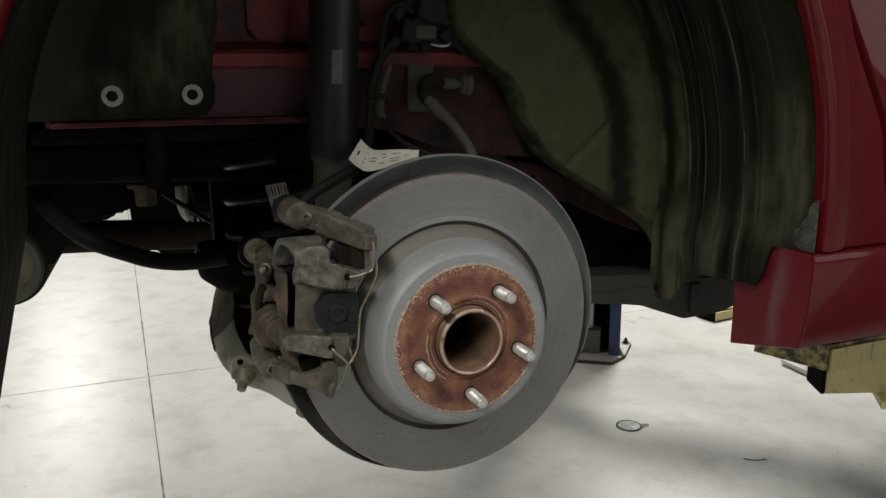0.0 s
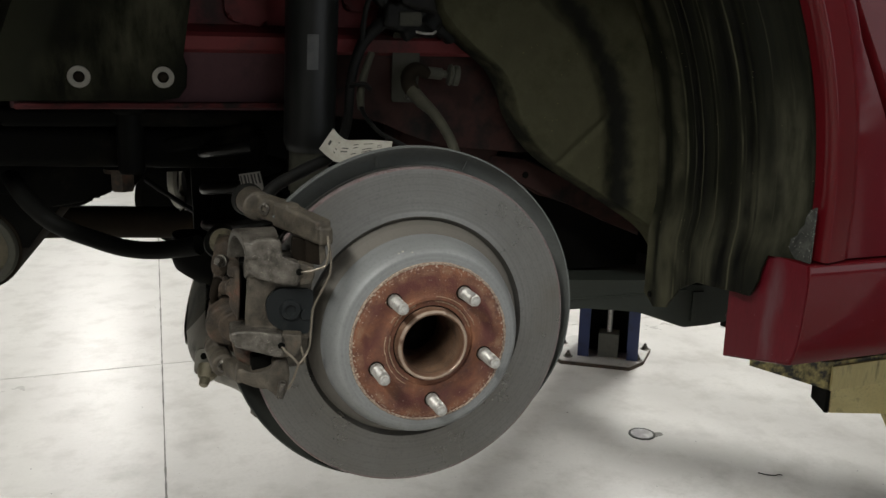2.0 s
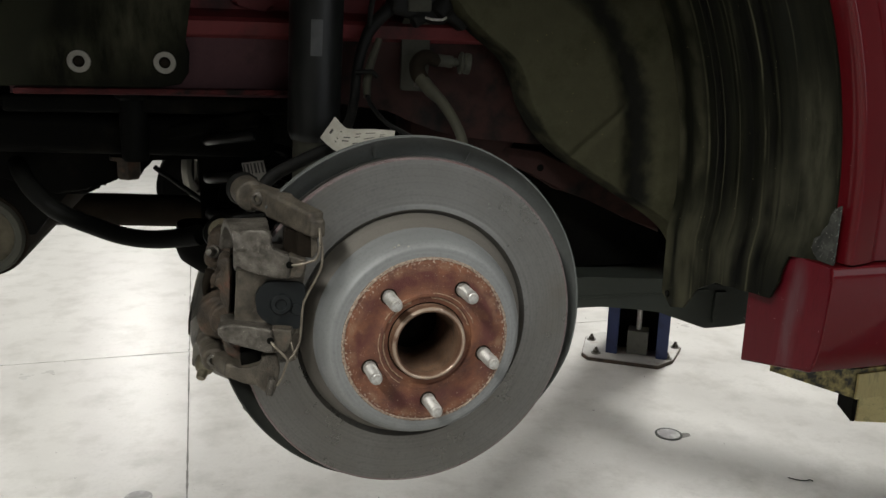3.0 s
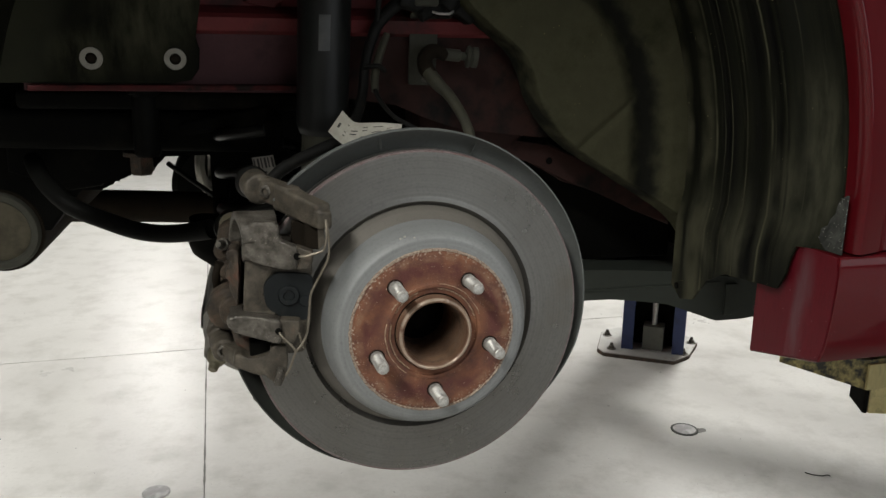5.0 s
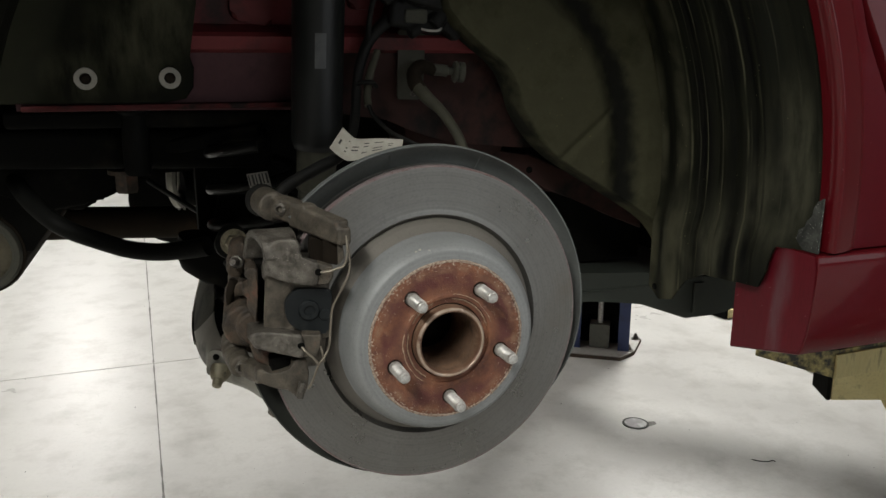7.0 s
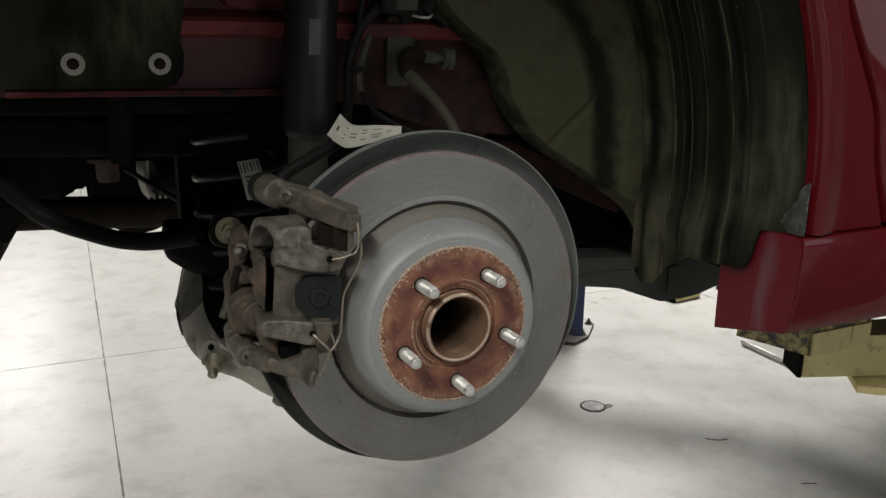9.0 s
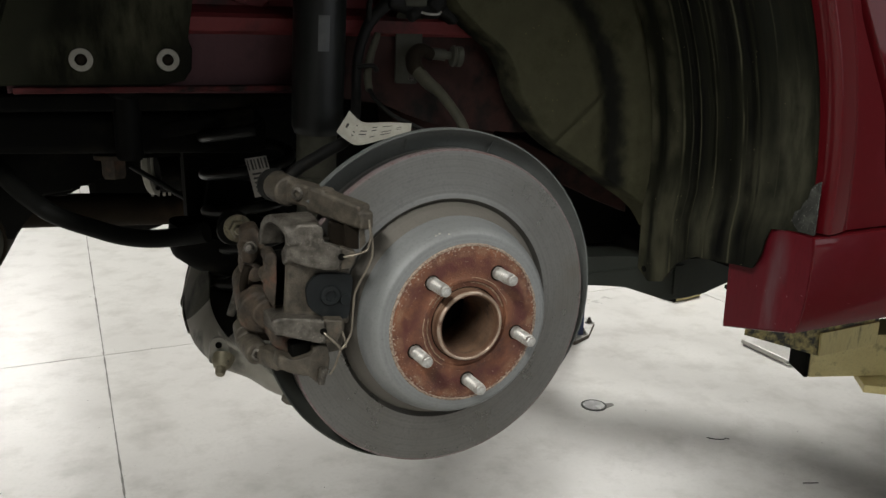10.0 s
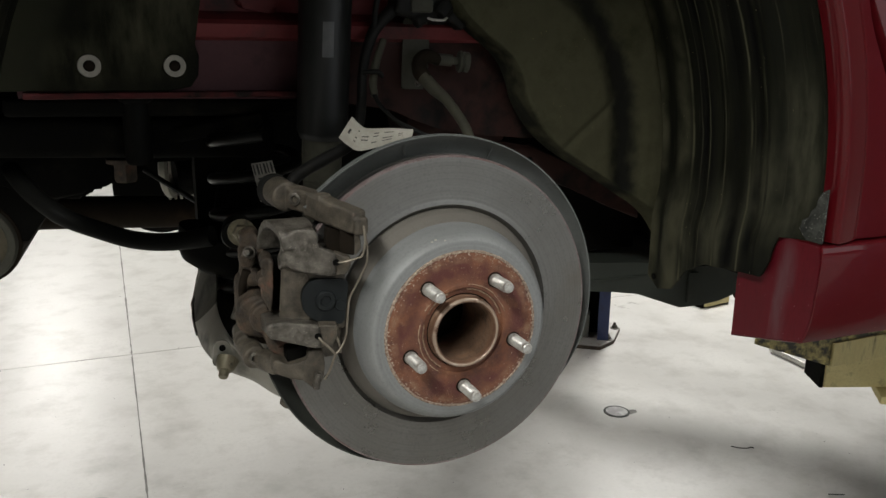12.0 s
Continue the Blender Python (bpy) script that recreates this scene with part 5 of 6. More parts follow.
rail = [(0.180, 1.235), (0.222, 1.220), (0.258, 1.222), (0.31, 1.196), (0.384, 1.162), (0.46, 1.120), (0.46, 1.095), (0.406, 1.117), (0.345, 1.150), (0.288, 1.164), (0.236, 1.198), (0.19, 1.205)]
part("body_rail", plate(rail, (0, 0.42, 0), (1, 0, 0), (0, 0, 1), 0.025, 0.004), RED_BROWN, car, "grimy red-brown body rail")
part("rail_hole", lathe([(0, 0), (0.005, 0), (0.005, 0.001), (0, 0.001)], (0.262, 0.3945, 1.196), (0, 1, 0), 14), BLACK, car)
part("panel_bulge", lathe([(0, -0.05), (0.05, -0.046), (0.075, -0.03), (0.085, 0.0), (0.085, 0.05), (0, 0.05)], (0.155, 0.435, 1.262), (0.1, 1, 0), 36), RED_BROWN, car, "grimy red-brown rounded panel")
part("panel_seam", tube([(0.165, 0.38, 1.31), (0.152, 0.375, 1.28), (0.140, 0.372, 1.24)], 0.004, 8), RUBBER, car, "black seam sealer")
part("arch_flange", plate(rounded([(-0.004, 1.1515), (0.036, 1.1515), (0.033, 1.160), (0.029, 1.165), (0.028, 1.173), (0.019, 1.178), (0.017, 1.185), (0.010, 1.192), (0.009, 1.201), (0.004, 1.209), (-0.004, 1.214)], 0.0015), (0.4235, 0, 0), (0, 1, 0), (0, 0, 1), -0.002), DUST, car, "dusty grey arch flange")
for lo, hi in (((-1.0, 0.42, 1.32), (0.24, 1.66, 1.66)), ((0.24, 0.62, 1.10), (2.4, 1.66, 1.66)), ((0.16, 0.46, 1.03), (0.5, 0.615, 1.655)), ((0.505, 0.125, 1.05), (2.2, 0.615, 1.30))):
    part("underbody", box(lo, hi), BLACK, car, "black sooty underbody", False)
# Unseen front of the car, added to lengthen its shadow on the floor.
part("underbody", box((2.405, 0.34, 1.10), (3.30, 1.46, 1.66)), BLACK, car, "black sooty underbody", False)
part("front_corner", box((2.125, 0.06, 1.35), (3.36, 0.09, 1.695), 0.01), RED, car, "dark red front side of the car")
part("nose", box((3.31, 0.13, 1.05), (3.37, 1.65, 1.70), 0.02), RED, car, "dark red front end of the car")
# Unseen closure and cabin, added to block lamp light from above.
part("roof_closure", box((-1.0, 0.03, 1.70), (2.4, 1.70, 1.735)), BLACK, car, "dark floor of the car above the wheel well")
shell = [(-0.98, 1.71), (-1.02, 1.90), (-0.88, 2.30), (-0.62, 2.42), (0.9, 2.46), (1.55, 2.30), (2.15, 1.98), (3.0, 1.88), (3.22, 1.71)]
part("upper_body", plate(rounded(shell, 0.10, 5), (0, 1.66, 0), (1, 0, 0), (0, 0, 1), 1.58, 0.03), RED, car, "dark red upper body and roof")
part("side_window", plate(rounded([(-0.55, 1.95), (0.30, 1.95), (0.30, 2.34), (-0.42, 2.32)], 0.05), (0, 0.081, 0), (1, 0, 0), (0, 0, 1), 0.006), WINDOW, car, "dark rear side window")
part("side_window", plate(rounded([(0.36, 1.95), (1.85, 1.95), (1.40, 2.26), (0.85, 2.36), (0.36, 2.35)], 0.05), (0, 0.081, 0), (1, 0, 0), (0, 0, 1), 0.006), WINDOW, car, "dark front side window")
# Unseen rear bumper, added to keep lamp light off the floor.
part("rear_bumper", box((-1.06, 0.05, 1.02), (-0.985, 1.70, 1.72), 0.02), RED, car, "dark red rear bumper")
part("far_side", box((-0.98, 1.662, 1.05), (3.3, 1.72, 1.70)), RED, car, "dark red far side of the car")
cm = [(-0.60, 1.33), (-0.60, 1.09), (-0.42, 1.09), (-0.398, 1.120), (-0.377, 1.152), (-0.366, 1.150), (-0.362, 1.145), (-0.350, 1.145), (-0.348, 1.153), (-0.334, 1.153), (-0.330, 1.163), (-0.317, 1.163), (-0.315, 1.195), (-0.20, 1.197), (-0.17, 1.17), (-0.05, 1.17), (-0.05, 1.33)]
part("crossmember", plate(cm, (0, 0.67, 0), (1, 0, 0), (0, 0, 1), 0.12, 0.004), BLACK, car, "black greasy rear crossmember")
part("subframe_bracket", plate([(-0.46, 1.30), (-0.46, 1.18), (-0.385, 1.152), (-0.3450, 1.1575), (-0.3365, 1.1665), (-0.3225, 1.1622), (-0.3187, 1.1690), (-0.3070, 1.1698), (-0.3045, 1.1752), (-0.2762, 1.1752), (-0.2678, 1.1908), (-0.2581, 1.2024), (-0.2240, 1.2041), (-0.2200, 1.30)], (0, 0.55, 0), (1, 0, 0), (0, 0, 1), 0.03, 0.003), BLACK, car, "black stepped subframe bracket")
part("upper_beam", join(bar((-0.52, 0.50, 1.245), (-0.10, 0.46, 1.235), 0.08, 0.05, 0.012), bar((-0.42, 0.44, 1.282), (-0.06, 0.43, 1.278), 0.05, 0.022, 0.006), bar((-0.24, 0.45, 1.24), (-0.12, 0.40, 1.265), 0.03, 0.02, 0.006)), BLACK, car, "black subframe beam")
# Added black plate that closes the view behind the coil spring.
part("spring_backing", plate(rounded([(-0.200, 1.31), (-0.198, 1.03), (0.10, 1.0), (0.14, 1.31)], 0.01), (0, 0.56, 0), (1, 0, 0), (0, 0, 1), 0.04), BLACK, car, "black filler plate behind the spring")
housing = part("axle_housing", lathe([(0, 0), (0.03, 0), (0.036, 0.008), (0.036, 0.09), (0, 0.09)], (-0.200, 0.905, 1.112), (1, 0.15, 0.02), 28), BLACK, car, "dark axle housing")
part("housing_flange", lathe([(0.026, 0), (0.048, 0), (0.052, 0.003), (0.052, 0.012), (0.044, 0.014), (0.040, 0.010), (0.030, 0.012), (0.026, 0.01)], (-0.214, 0.905, 1.126), (1, -0.35, 0.05), 32, close=True), ALLOY, housing, "pale aluminium flange ring")
part("flange_rib", join(*[bar((-0.208 + 0.010 * k, 0.93, 1.065), (-0.204 + 0.010 * k, 0.93, 1.150), 0.005, 0.008, 0.001, up=(0, 1, 0)) for k in range(5)]), ALLOY, housing, "pale ribs")
part("far_brake_drum", lathe([(0, 0), (0.10, 0), (0.115, 0.012), (0.115, 0.16), (0, 0.16)], (-0.19, 1.47, 0.99), (0, 1, 0), 40), BLACK, car, "dark far side drum")
part("brake_pipe", tube([(-0.262, 0.62, 1.172), (-0.24, 0.60, 1.158), (-0.20, 0.56, 1.134), (-0.175, 0.54, 1.12)], 0.004, 8), RUBBER, car, "thin black line")
part("bushing", lathe([(0, -0.045), (0.014, -0.045), (0.0165, -0.04), (0.0165, 0.03), (0.021, 0.034), (0.021, 0.045), (0, 0.045)], (-0.274, 0.42, 1.255), (0, 0, 1), 24), TUBE_BLACK, car, "dark suspension bushing")
part("mount_bolt", hexbolt((-0.290, 0.512, 1.205), (0, 0, -1), 0.0165, 0.032, 1.45), IRON_RUST, car, "rusty brown mount bolt")

# Unseen front wheels, added for the far one's shadow on the floor.
for wy, out in ((0.19, -1), (1.60, 1)):
    wheel = part("front_wheel", lathe([(0.20, -0.09), (0.285, -0.095), (0.308, -0.075), (0.312, 0.0), (0.308, 0.075), (0.285, 0.095), (0.20, 0.09)], (2.62, wy, 1.02), (0, 1, 0), 48, close=True), RUBBER, car, "black front tyre")
    part("rim", lathe([(0, -0.03), (0.05, -0.05), (0.16, -0.05), (0.199, -0.085), (0.199, 0.085), (0, 0.03)], (2.62, wy, 1.02), (0, -out, 0), 40), GALV, wheel, "grey wheel rim")

tank = thing("fuel_tank", "black plastic fuel tank under the car floor", "fuel tank", (0.45, 0.5, 1.0))
tk = rounded([(0.15, 1.030), (0.15, 0.985), (0.375, 0.982), (0.430, 0.9745), (0.4725, 0.9672), (0.560, 0.9338), (0.607, 0.934), (0.640, 0.937), (0.715, 0.957), (0.78, 1.0), (0.60, 1.002), (0.475, 1.020), (0.35, 1.030)], 0.005)
part("tank_shell", plate(tk, (0, 0.70, 0), (1, 0, 0), (0, 0, 1), 0.30, 0.010, 3), TANKBLACK, tank)
part("tank_seam", box((0.16, 0.398, 0.9965), (0.56, 0.402, 0.9995), 0.001), TANKBLACK, tank, "moulded seam of the tank")
part("tank_strap", box((0.570, 0.3945, 0.944), (0.590, 0.3985, 0.995), 0.001), TANKBLACK, tank, "dusty steel strap")

muffler = thing("exhaust_muffler", "grimy cylindrical exhaust muffler under the rear bumper", "muffler", (-0.47, 0.7, 1.09))
part("muffler_can", lathe([(0.052, 0.004), (0.060, 0.006), (0.0615, 0.010), (0.0615, 0.5), (0, 0.5)], (-0.489, 0.55, 1.092), (0.12, 1, 0.08), 40), SOOT, muffler, "sooty cylindrical can")
part("can_end", lathe([(0, 0.000), (0.034, 0.001), (0.043, 0.004), (0.046, 0.002), (0.053, 0.0015), (0.056, 0.005), (0.056, 0.014), (0, 0.014)], (-0.489, 0.55, 1.092), (0.12, 1, 0.08), 40), CANEND, muffler, "grimy beige end cap")
part("end_ring", lathe([(0.0435, 0.001), (0.0465, -0.002), (0.0535, -0.0022), (0.0565, 0.002), (0.0565, 0.006), (0.0435, 0.006)], (-0.489, 0.55, 1.092), (0.12, 1, 0.08), 40, close=True), FELT_PLAIN, muffler, "paler pressed ring of the end cap")
part("exhaust_pipe", tube([(-0.62, 1.0, 1.045), (-0.4, 1.0, 1.038), (-0.1, 1.0, 1.024), (0.3, 1.02, 1.022)], 0.031, 16), SOOT, muffler, "dark brown exhaust pipe")

# ---- brake hose, wiring ----
hose = thing("brake_hose", "grey-brown brake hose hanging from a body bracket", "hose", (0.12, 0.33, 1.3))
part("hose_line", tube([(0.092, 0.334, 1.340), (0.076, 0.333, 1.346), (0.065, 0.331, 1.338), (0.064, 0.325, 1.326), (0.069, 0.314, 1.316)], [0.0075, 0.009, 0.010, 0.010, 0.009], 12), SOOT, hose, "dark upper end of the hose")
part("hose_line", tube([(0.066, 0.318, 1.320), (0.074, 0.303, 1.307), (0.083, 0.288, 1.296), (0.092, 0.267, 1.277), (0.097, 0.248, 1.258), (0.099, 0.235, 1.235)], [0.0088, 0.0085, 0.0068, 0.0062, 0.0062, 0.0062], 12), HOSE, hose)
part("hose_bracket", plate(rounded([(0.048, 1.304), (0.078, 1.303), (0.084, 1.33), (0.086, 1.390), (0.050, 1.392)], 0.003), (0, 0.354, 0), (1, 0, 0), (0, 0, 1), 0.004, 0.001), FELT_PLAIN, hose, "grey-green steel bracket")
part("bracket_bolt", hexbolt((0.0695, 0.350, 1.311), (0, -1, 0.2), 0.0032, 0.005, 1.4), IRON, hose, "small grey bolt")
part("hose_fitting", lathe([(0, 0), (0.0075, 0), (0.0075, 0.018), (0.005, 0.019), (0.005, 0.026), (0.013, 0.027), (0.014, 0.030), (0.011, 0.032), (0.013, 0.034), (0.013, 0.040), (0, 0.040)], (0.092, 0.335, 1.342), (1, -0.1, -0.10), 20), FELT_PLAIN, hose, "steel hose fitting with a clip ring")
wiring = thing("wiring_harness", "black wiring loom with a grey sleeve and paper tag", "cable", (0.0, 0.3, 1.3))
part("loom", tube([(0.075, 0.34, 1.425), (0.04, 0.335, 1.408), (0.010, 0.332, 1.382), (-0.004, 0.330, 1.355), (-0.012, 0.325, 1.325), (-0.018, 0.310, 1.293), (-0.032, 0.275, 1.268), (-0.055, 0.235, 1.250), (-0.090, 0.212, 1.238), (-0.125, 0.20, 1.222), (-0.145, 0.19, 1.20)], [0.009, 0.009, 0.0075, 0.0066, 0.0062, 0.006, 0.0062, 0.0068, 0.007, 0.007, 0.006], 10), RUBBER, wiring)
part("sleeve", tube([(0.016, 0.327, 1.366), (0.006, 0.325, 1.340), (-0.001, 0.318, 1.315), (-0.003, 0.305, 1.299)], [0.0042, 0.005, 0.005, 0.0046], 10), HOSE, wiring, "grey sleeve on a thin cable")
part("thin_cable", tube([(-0.003, 0.306, 1.301), (0.000, 0.292, 1.289), (0.010, 0.262, 1.273), (0.028, 0.235, 1.262), (0.05, 0.21, 1.25)], 0.0028, 8), RUBBER, wiring, "thin black cable")
part("cable_clip", tube([(-0.014, 0.318, 1.326), (0.002, 0.310, 1.328), (0.011, 0.318, 1.322)], 0.003, 8), RUBBER, wiring, "black cable clip")
cast("connector", [bar((0.030, 0.335, 1.412), (0.100, 0.342, 1.398), 0.034, 0.030, 0.005), bar((0.050, 0.330, 1.440), (0.125, 0.335, 1.425), 0.040, 0.034, 0.006), rod((0.085, 0.322, 1.395), (0.120, 0.335, 1.435), 0.011), rod((0.022, 0.330, 1.425), (0.048, 0.330, 1.452), 0.009),
                   bar((0.100, 0.335, 1.405), (0.128, 0.338, 1.385), 0.022, 0.022, 0.004), rod((0.055, 0.320, 1.385), (0.080, 0.330, 1.40), 0.007)], RUBBER, wiring, "black connector blocks", 0.002, 1, 0.0012)
part("connector_cap", box((0.048, 0.316, 1.398), (0.078, 0.332, 1.416), 0.004), FELT_PLAIN, wiring, "dusty grey connector cap")
part("wire_clip", tube([(0.070, 0.318, 1.392), (0.078, 0.314, 1.390), (0.090, 0.314, 1.390), (0.096, 0.318, 1.393)], 0.0016, 6), STEEL, wiring, "bright wire clip")
part("branch_wire", tube([(0.05, 0.325, 1.430), (0.03, 0.318, 1.442), (0.012, 0.320, 1.43), (0.006, 0.325, 1.405), (0.004, 0.328, 1.38)], 0.0035, 8), RUBBER, wiring, "thin black wire")


TAG_TOP = smooth_line([(-0.054, 0.226, 1.2825), (-0.047, 0.219, 1.274), (-0.040, 0.211, 1.2705), (-0.018, 0.199, 1.2715), (0.004, 0.186, 1.271)], 5)
TAG_LOW = smooth_line([(-0.071, 0.222, 1.260), (-0.063, 0.213, 1.252), (-0.052, 0.203, 1.247), (-0.026, 0.192, 1.254), (0.002, 0.183, 1.263)], 5)


def tag_sheet(u, v):
    k = int(round(u * 20))
    return TAG_TOP[k].lerp(TAG_LOW[k], v)


def mark(parent, f, u0, u1, v0, v1):
    """A flat bar of ink lying just proud of a sheet f."""
    a, b, c = Vector(f(u0, v0)), Vector(f(u1, v0)), Vector(f(u0, v1))
    lift = (b - a).cross(c - a).normalized() * 0.0005
    if lift.y > 0:
        lift = -lift
    bm = bmesh.new()
    vs = [bm.verts.new(Vector(f(u, v)) + lift) for u, v in ((u0, v0), (u1, v0), (u1, v1), (u0, v1))]
    bm.faces.new(vs)
    part("print", bm, INK, parent, smooth=False)


tag = thing("paper_tag", "grimy white paper label wrapped round the wiring loom", "label", (-0.03, 0.2, 1.26))
tag_ob = part("tag_paper", sheet(tag_sheet, [k / 20 for k in range(21)], span(0, 1, 6), 0.0006, (0, 1, 0)), PAPER, tag)
for row in range(4):
    v = 0.22 + 0.15 * row
    for col in range(5):
        u = (0.30, 0.45, 0.60, 0.70, 0.85)[col]
        if (row + col) % 3 != 1:
            mark(tag_ob, tag_sheet, u, u + 0.05 + 0.05 * ((row * 2 + col) % 2), v, v + 0.045)
mark(tag_ob, tag_sheet, 0.10, 0.15, 0.40, 0.60)
bar_tag = thing("barcode_tag", "small white barcode label hanging behind the caliper", "label", (-0.135, 0.345, 1.19))


def bar_sheet(u, v):
    return Vector((-0.149 + 0.026 * u - 0.0 * v + 0.008 * v, 0.345 - 0.012 * math.sin(v * 1.6), 1.216 - 0.046 * v + 0.003 * u))


tag_b = part("tag_paper", sheet(bar_sheet, span(0, 1, 4), span(0, 1, 10), 0.0006), PAPER_GREY, bar_tag)

for k in range(6):
    mark(tag_b, bar_sheet, 0.04 + k * 0.16, 0.10 + k * 0.16 + 0.03 * (k % 2), 0.04, 0.30)
for k in range(5):
    mark(tag_b, bar_sheet, 0.15, 0.55 + 0.1 * (k % 3), 0.38 + k * 0.11, 0.43 + k * 0.11)

# ---- lift ----


def lift_post(name, at, turn, label):
    post = thing(name, label, "car lift", (at[0], at[1], 0), "lift posts")
    m = pose(at[0], at[1], 0, 0, 0, turn)
    bp = rounded([(-0.235, -0.03), (-0.20, -0.075), (0.10, -0.075), (0.16, 0.02), (0.19, 0.20), (0.13, 0.28), (-0.18, 0.28), (-0.245, 0.19)], 0.006)
    part("base_plate", moved(plate(bp, (0, 0, 0), (1, 0, 0), (0, 1, 0), 0.02, 0.002), m), GALV, post, "worn grey steel base plate")
    edge = [(x * 1.012, (y - 0.1) * 1.014 + 0.1) for x, y in bp]
    part("plate_edge", moved(plate(edge, (0, 0, 0), (1, 0, 0), (0, 1, 0), 0.016), m), IRON_RUST, post, "rusty brown edge of the base plate")
    u = [(-0.135, 0.0), (-0.085, 0.0), (-0.085, 0.012), (-0.123, 0.012), (-0.123, 0.20), (0.123, 0.20), (0.123, 0.012), (0.085, 0.012), (0.085, 0.0), (0.135, 0.0), (0.135, 0.212), (-0.135, 0.212)]
    part("column", moved(plate(u, (0, 0, 0.02), (1, 0, 0), (0, 1, 0), 2.7, 0.0), m), BLUE, post, "blue painted steel column", False)
    part("channel", moved(box((-0.12, 0.10, 0.02), (0.12, 0.19, 2.6)), m), BLACK, post, "black inside of the column", False)
    part("carriage_foot", moved(box((-0.045, 0.02, 0.02), (0.045, 0.10, 0.13), 0.003), m), BLOCK, post, "grey steel block")
    part("lift_screw", moved(lathe([(0, 0), (0.012, 0), (0.012, 2.4), (0, 2.4)], (0.0, 0.06, 0.13), (0, 0, 1), 12), m), STEEL, post)
    for bx, by in ((0.135, 0.02), (0.165, 0.18), (-0.175, -0.02), (-0.215, 0.15)):
        part("anchor_bolt", moved(hexbolt((bx, by, 0.02), (0, 0, 1), 0.014, 0.016, 1.5, 0.012), m), IRON, post)
    return post


far_post = lift_post("lift_post", (1.640, 2.43), -33, "blue two-post lift column with yellow arm on concrete")
near_post = lift_post("lift_post", (1.640, -0.80), 213, "blue two-post lift column with worn yellow arm")
arm_plan = rounded([(0.681, 0.196), (1.50, -0.085), (1.54, 0.038), (0.706, 0.252)], 0.002)
arm = part("swing_arm", plate(arm_plan, (0, 0, 0.856), (1, 0, 0), (0, 1, 0), 0.068, 0.002), YELLOW, near_post, "worn yellow box section lift arm")
part("arm_end", bar((0.678, 0.198, 0.890), (0.702, 0.252, 0.890), 0.006, 0.070, 0.001), BLACK, arm, "black end face of the arm tube")
pad_pts = rounded([(0.472, 0.132), (0.575, 0.095), (0.695, 0.10), (0.70, 0.24), (0.61, 0.24)], 0.003)
wedge = plate(pad_pts, (0, 0, 0.945), (1, 0, 0), (0, 1, 0), 0.04)
for v in wedge.verts:
    if v.co.z < 0.95:
        v.co.z += 0.032 * max(0, min(1, (0.575 - v.co.x) / 0.085))
part("arm_pad", wedge, YELLOW_BLACK, arm, "saddle pad worn from yellow to black")
part("pad_plate", bar((0.572, 0.0932, 0.963), (0.690, 0.0975, 0.963), 0.004, 0.034, 0.001), YELLOW_GRIME, arm, "grimy yellow pad side plate")
part("pad_riser", box((0.60, 0.15, 0.985), (0.67, 0.235, 1.018), 0.004), YELLOW_BLACK, arm, "yellow pad riser")
part("arm_sleeve", bar((0.770, 0.180, 0.847), (1.60, -0.45, 0.847), 0.09, 0.013, 0.002), YELLOW, arm, "yellow outer arm sleeve")
part("swing_arm", bar((1.02, 1.72, 0.965), (1.62, 2.35, 0.965), 0.12, 0.08, 0.003), YELLOW, far_post, "yellow lift arm under the far sill")
part("swing_arm", bar((1.66, 2.37, 0.930), (2.58, 1.42, 0.930), 0.12, 0.09, 0.003), YELLOW, far_post, "yellow front lift arm")

# ---- on the floor ----
cover = thing("floor_cover", "small round metal cover set in the concrete floor", "floor cover", (1.40, 1.742, 0))
part("cover_lid", lathe([(0, 0.004), (0.040, 0.004), (0.046, 0.002), (0.046, -0.008), (0, -0.008)], (1.396, 1.742, 0.0), (0, 0, 1), 32), LID, cover)
part("cover_rim", lathe([(0.0410, 0.0042), (0.0445, 0.0052), (0.0490, 0.003), (0.0490, -0.002), (0.0410, -0.002)], (1.396, 1.742, 0.0), (0, 0, 1), 32, close=True), SHIELD_LOW, cover, "dark raised rim")
part("cover_stain", plate(rounded([(1.40, 1.70), (1.47, 1.712), (1.475, 1.735), (1.42, 1.745)], 0.012), (0, 0, 0.0004), (1, 0, 0), (0, 1, 0), 0.0008), JOINT, cover, "dark stain beside the cover", False)
cover_b = thing("floor_cover", "small round metal cover set in the concrete floor", "floor cover", (-0.42, 1.735, 0))
part("cover_lid", lathe([(0, 0.004), (0.036, 0.004), (0.042, 0.002), (0.042, -0.008), (0, -0.008)], (-0.422, 1.738, 0.0), (0, 0, 1), 32), LID, cover_b)
scrap = thing("rubber_scrap", "thin curled black rubber scrap lying on the concrete", "scrap", (1.65, 1.35, 0))
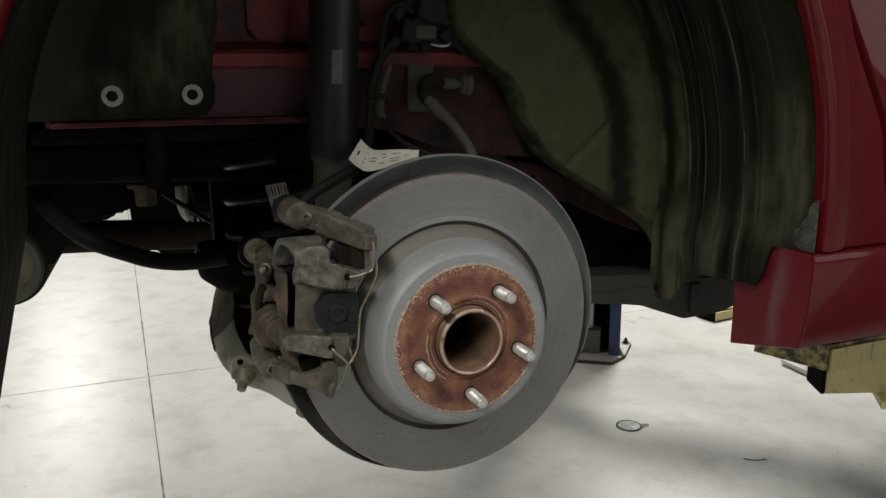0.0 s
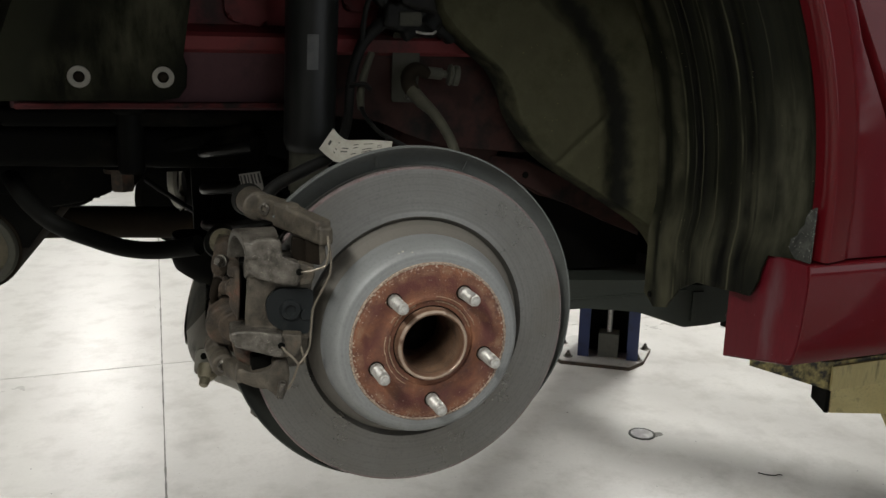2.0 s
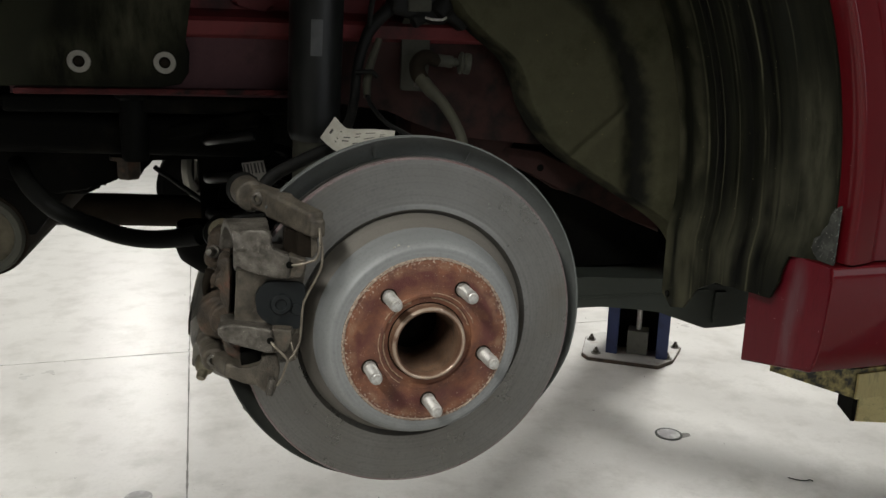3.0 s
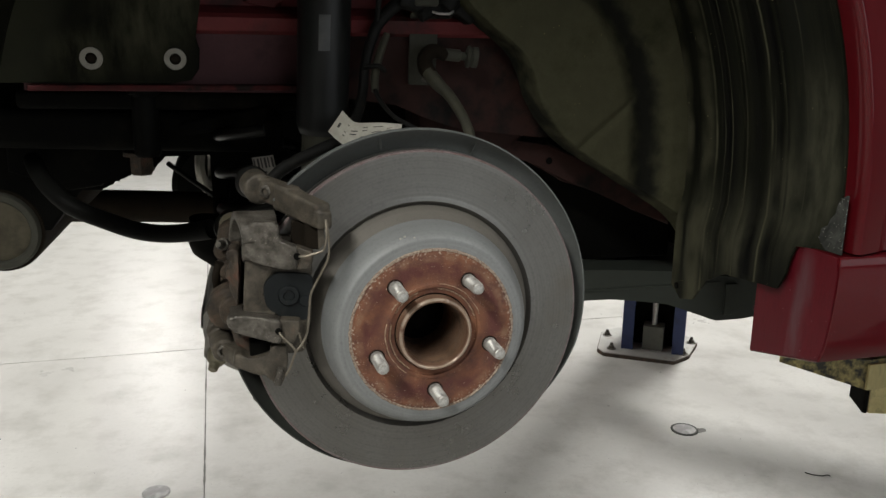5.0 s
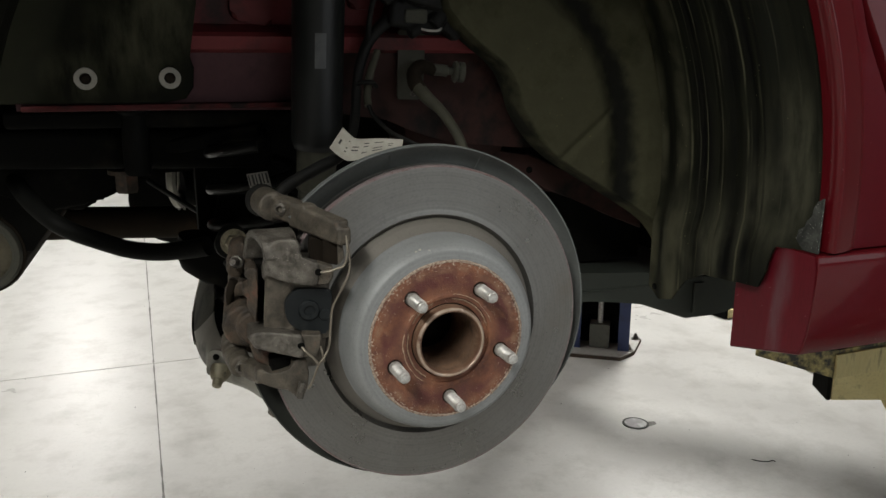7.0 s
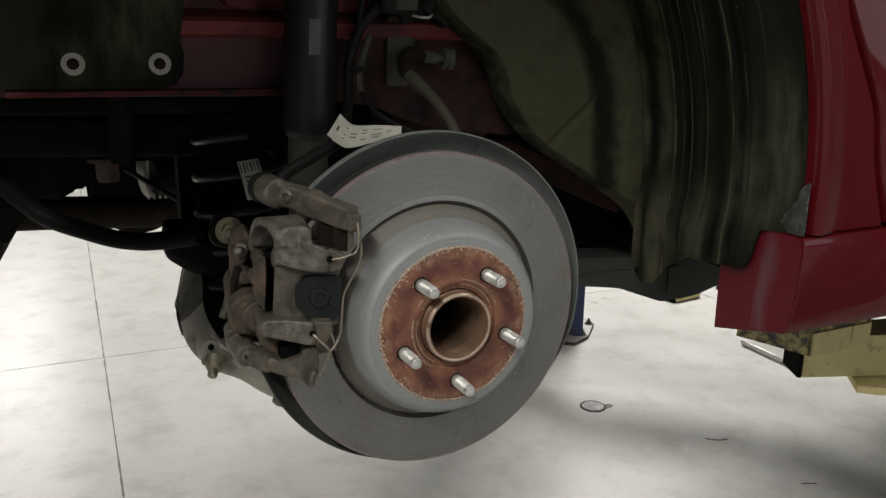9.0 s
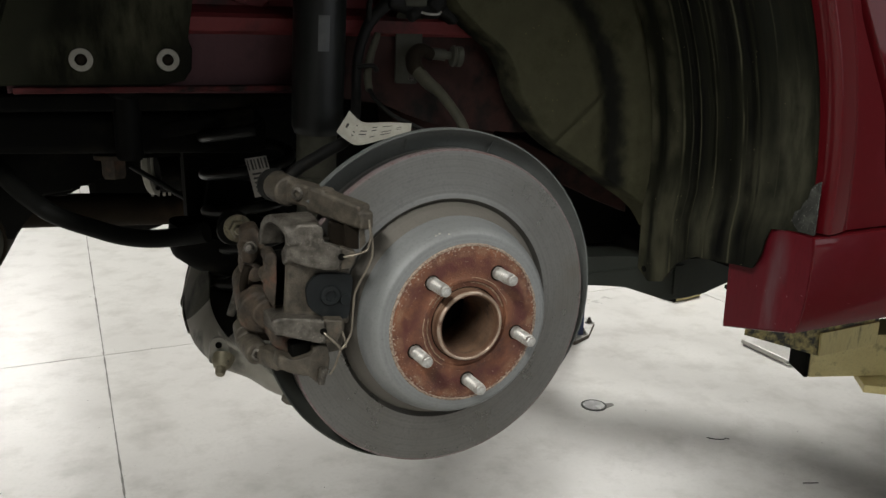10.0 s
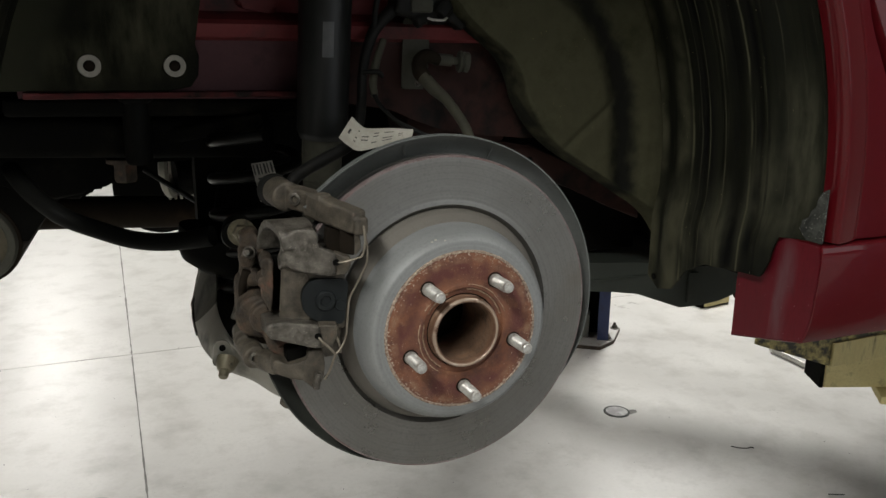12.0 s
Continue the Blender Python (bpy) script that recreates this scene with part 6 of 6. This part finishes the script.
part("strip", tube([(1.617, 1.370, 0.002), (1.632, 1.350, 0.003), (1.66, 1.338, 0.002), (1.676, 1.338, 0.003), (1.683, 1.330, 0.002)], 0.0026, 6, 4, 0.6), RUBBER, scrap)
scrap_b = thing("rubber_scrap", "short black rubber scrap lying on the concrete", "scrap", (1.71, 1.0, 0))
part("strip", tube([(1.688, 1.009, 0.003), (1.71, 0.998, 0.004), (1.735, 0.992, 0.002)], 0.0022, 6, 4, 0.6), RUBBER, scrap_b)
tray = thing("metal_tray", "bright shallow metal tray lying on the concrete floor", "tray", (2.45, 1.9, 0))
part("tray_pan", box((2.40, 1.79, 0.0), (2.72, 2.02, 0.012), 0.004), STEEL, tray)
part("tray_rim", join(box((2.395, 1.75, 0.008), (2.41, 2.03, 0.028), 0.004), box((2.395, 1.75, 0.008), (2.76, 1.765, 0.028), 0.004)), STEEL, tray)
chock = thing("wheel_chock", "small black block with a yellow face on the concrete", "wheel chock", (2.6, 2.7, 0))
block = plate([(2.512, 2.640), (2.715, 2.672), (2.700, 2.790), (2.490, 2.745)], (0, 0, 0.0), (1, 0, 0), (0, 1, 0), 0.055, 0.003)
part("block", block, BLACK, chock)
part("face", bar((2.524, 2.636, 0.029), (2.708, 2.665, 0.029), 0.006, 0.046, 0.002), YELLOW, chock, "worn yellow front face")
part("top_face", plate([(2.520, 2.648), (2.707, 2.677), (2.692, 2.780), (2.500, 2.738)], (0, 0, 0.0545), (1, 0, 0), (0, 1, 0), 0.003, 0.001), YELLOW, chock, "worn yellow top")
pebble_random = random.Random(4)
grit = bmesh.new()
for k in range(60):
    gx, gy = pebble_random.uniform(-1.2, 2.4), pebble_random.uniform(0.9, 4.2)
    r = pebble_random.uniform(0.0010, 0.0026)
    m = Matrix.Translation((gx, gy, r * 0.4)) @ Matrix.Diagonal((r * pebble_random.uniform(0.7, 1.6), r, r * 0.6, 1))
    bmesh.ops.create_icosphere(grit, subdivisions=1, radius=1, matrix=m)
tagged(part("floor_grit", grit, SHIELD, None), "scattered dark grit on the concrete floor", "grit", "", "stuff")
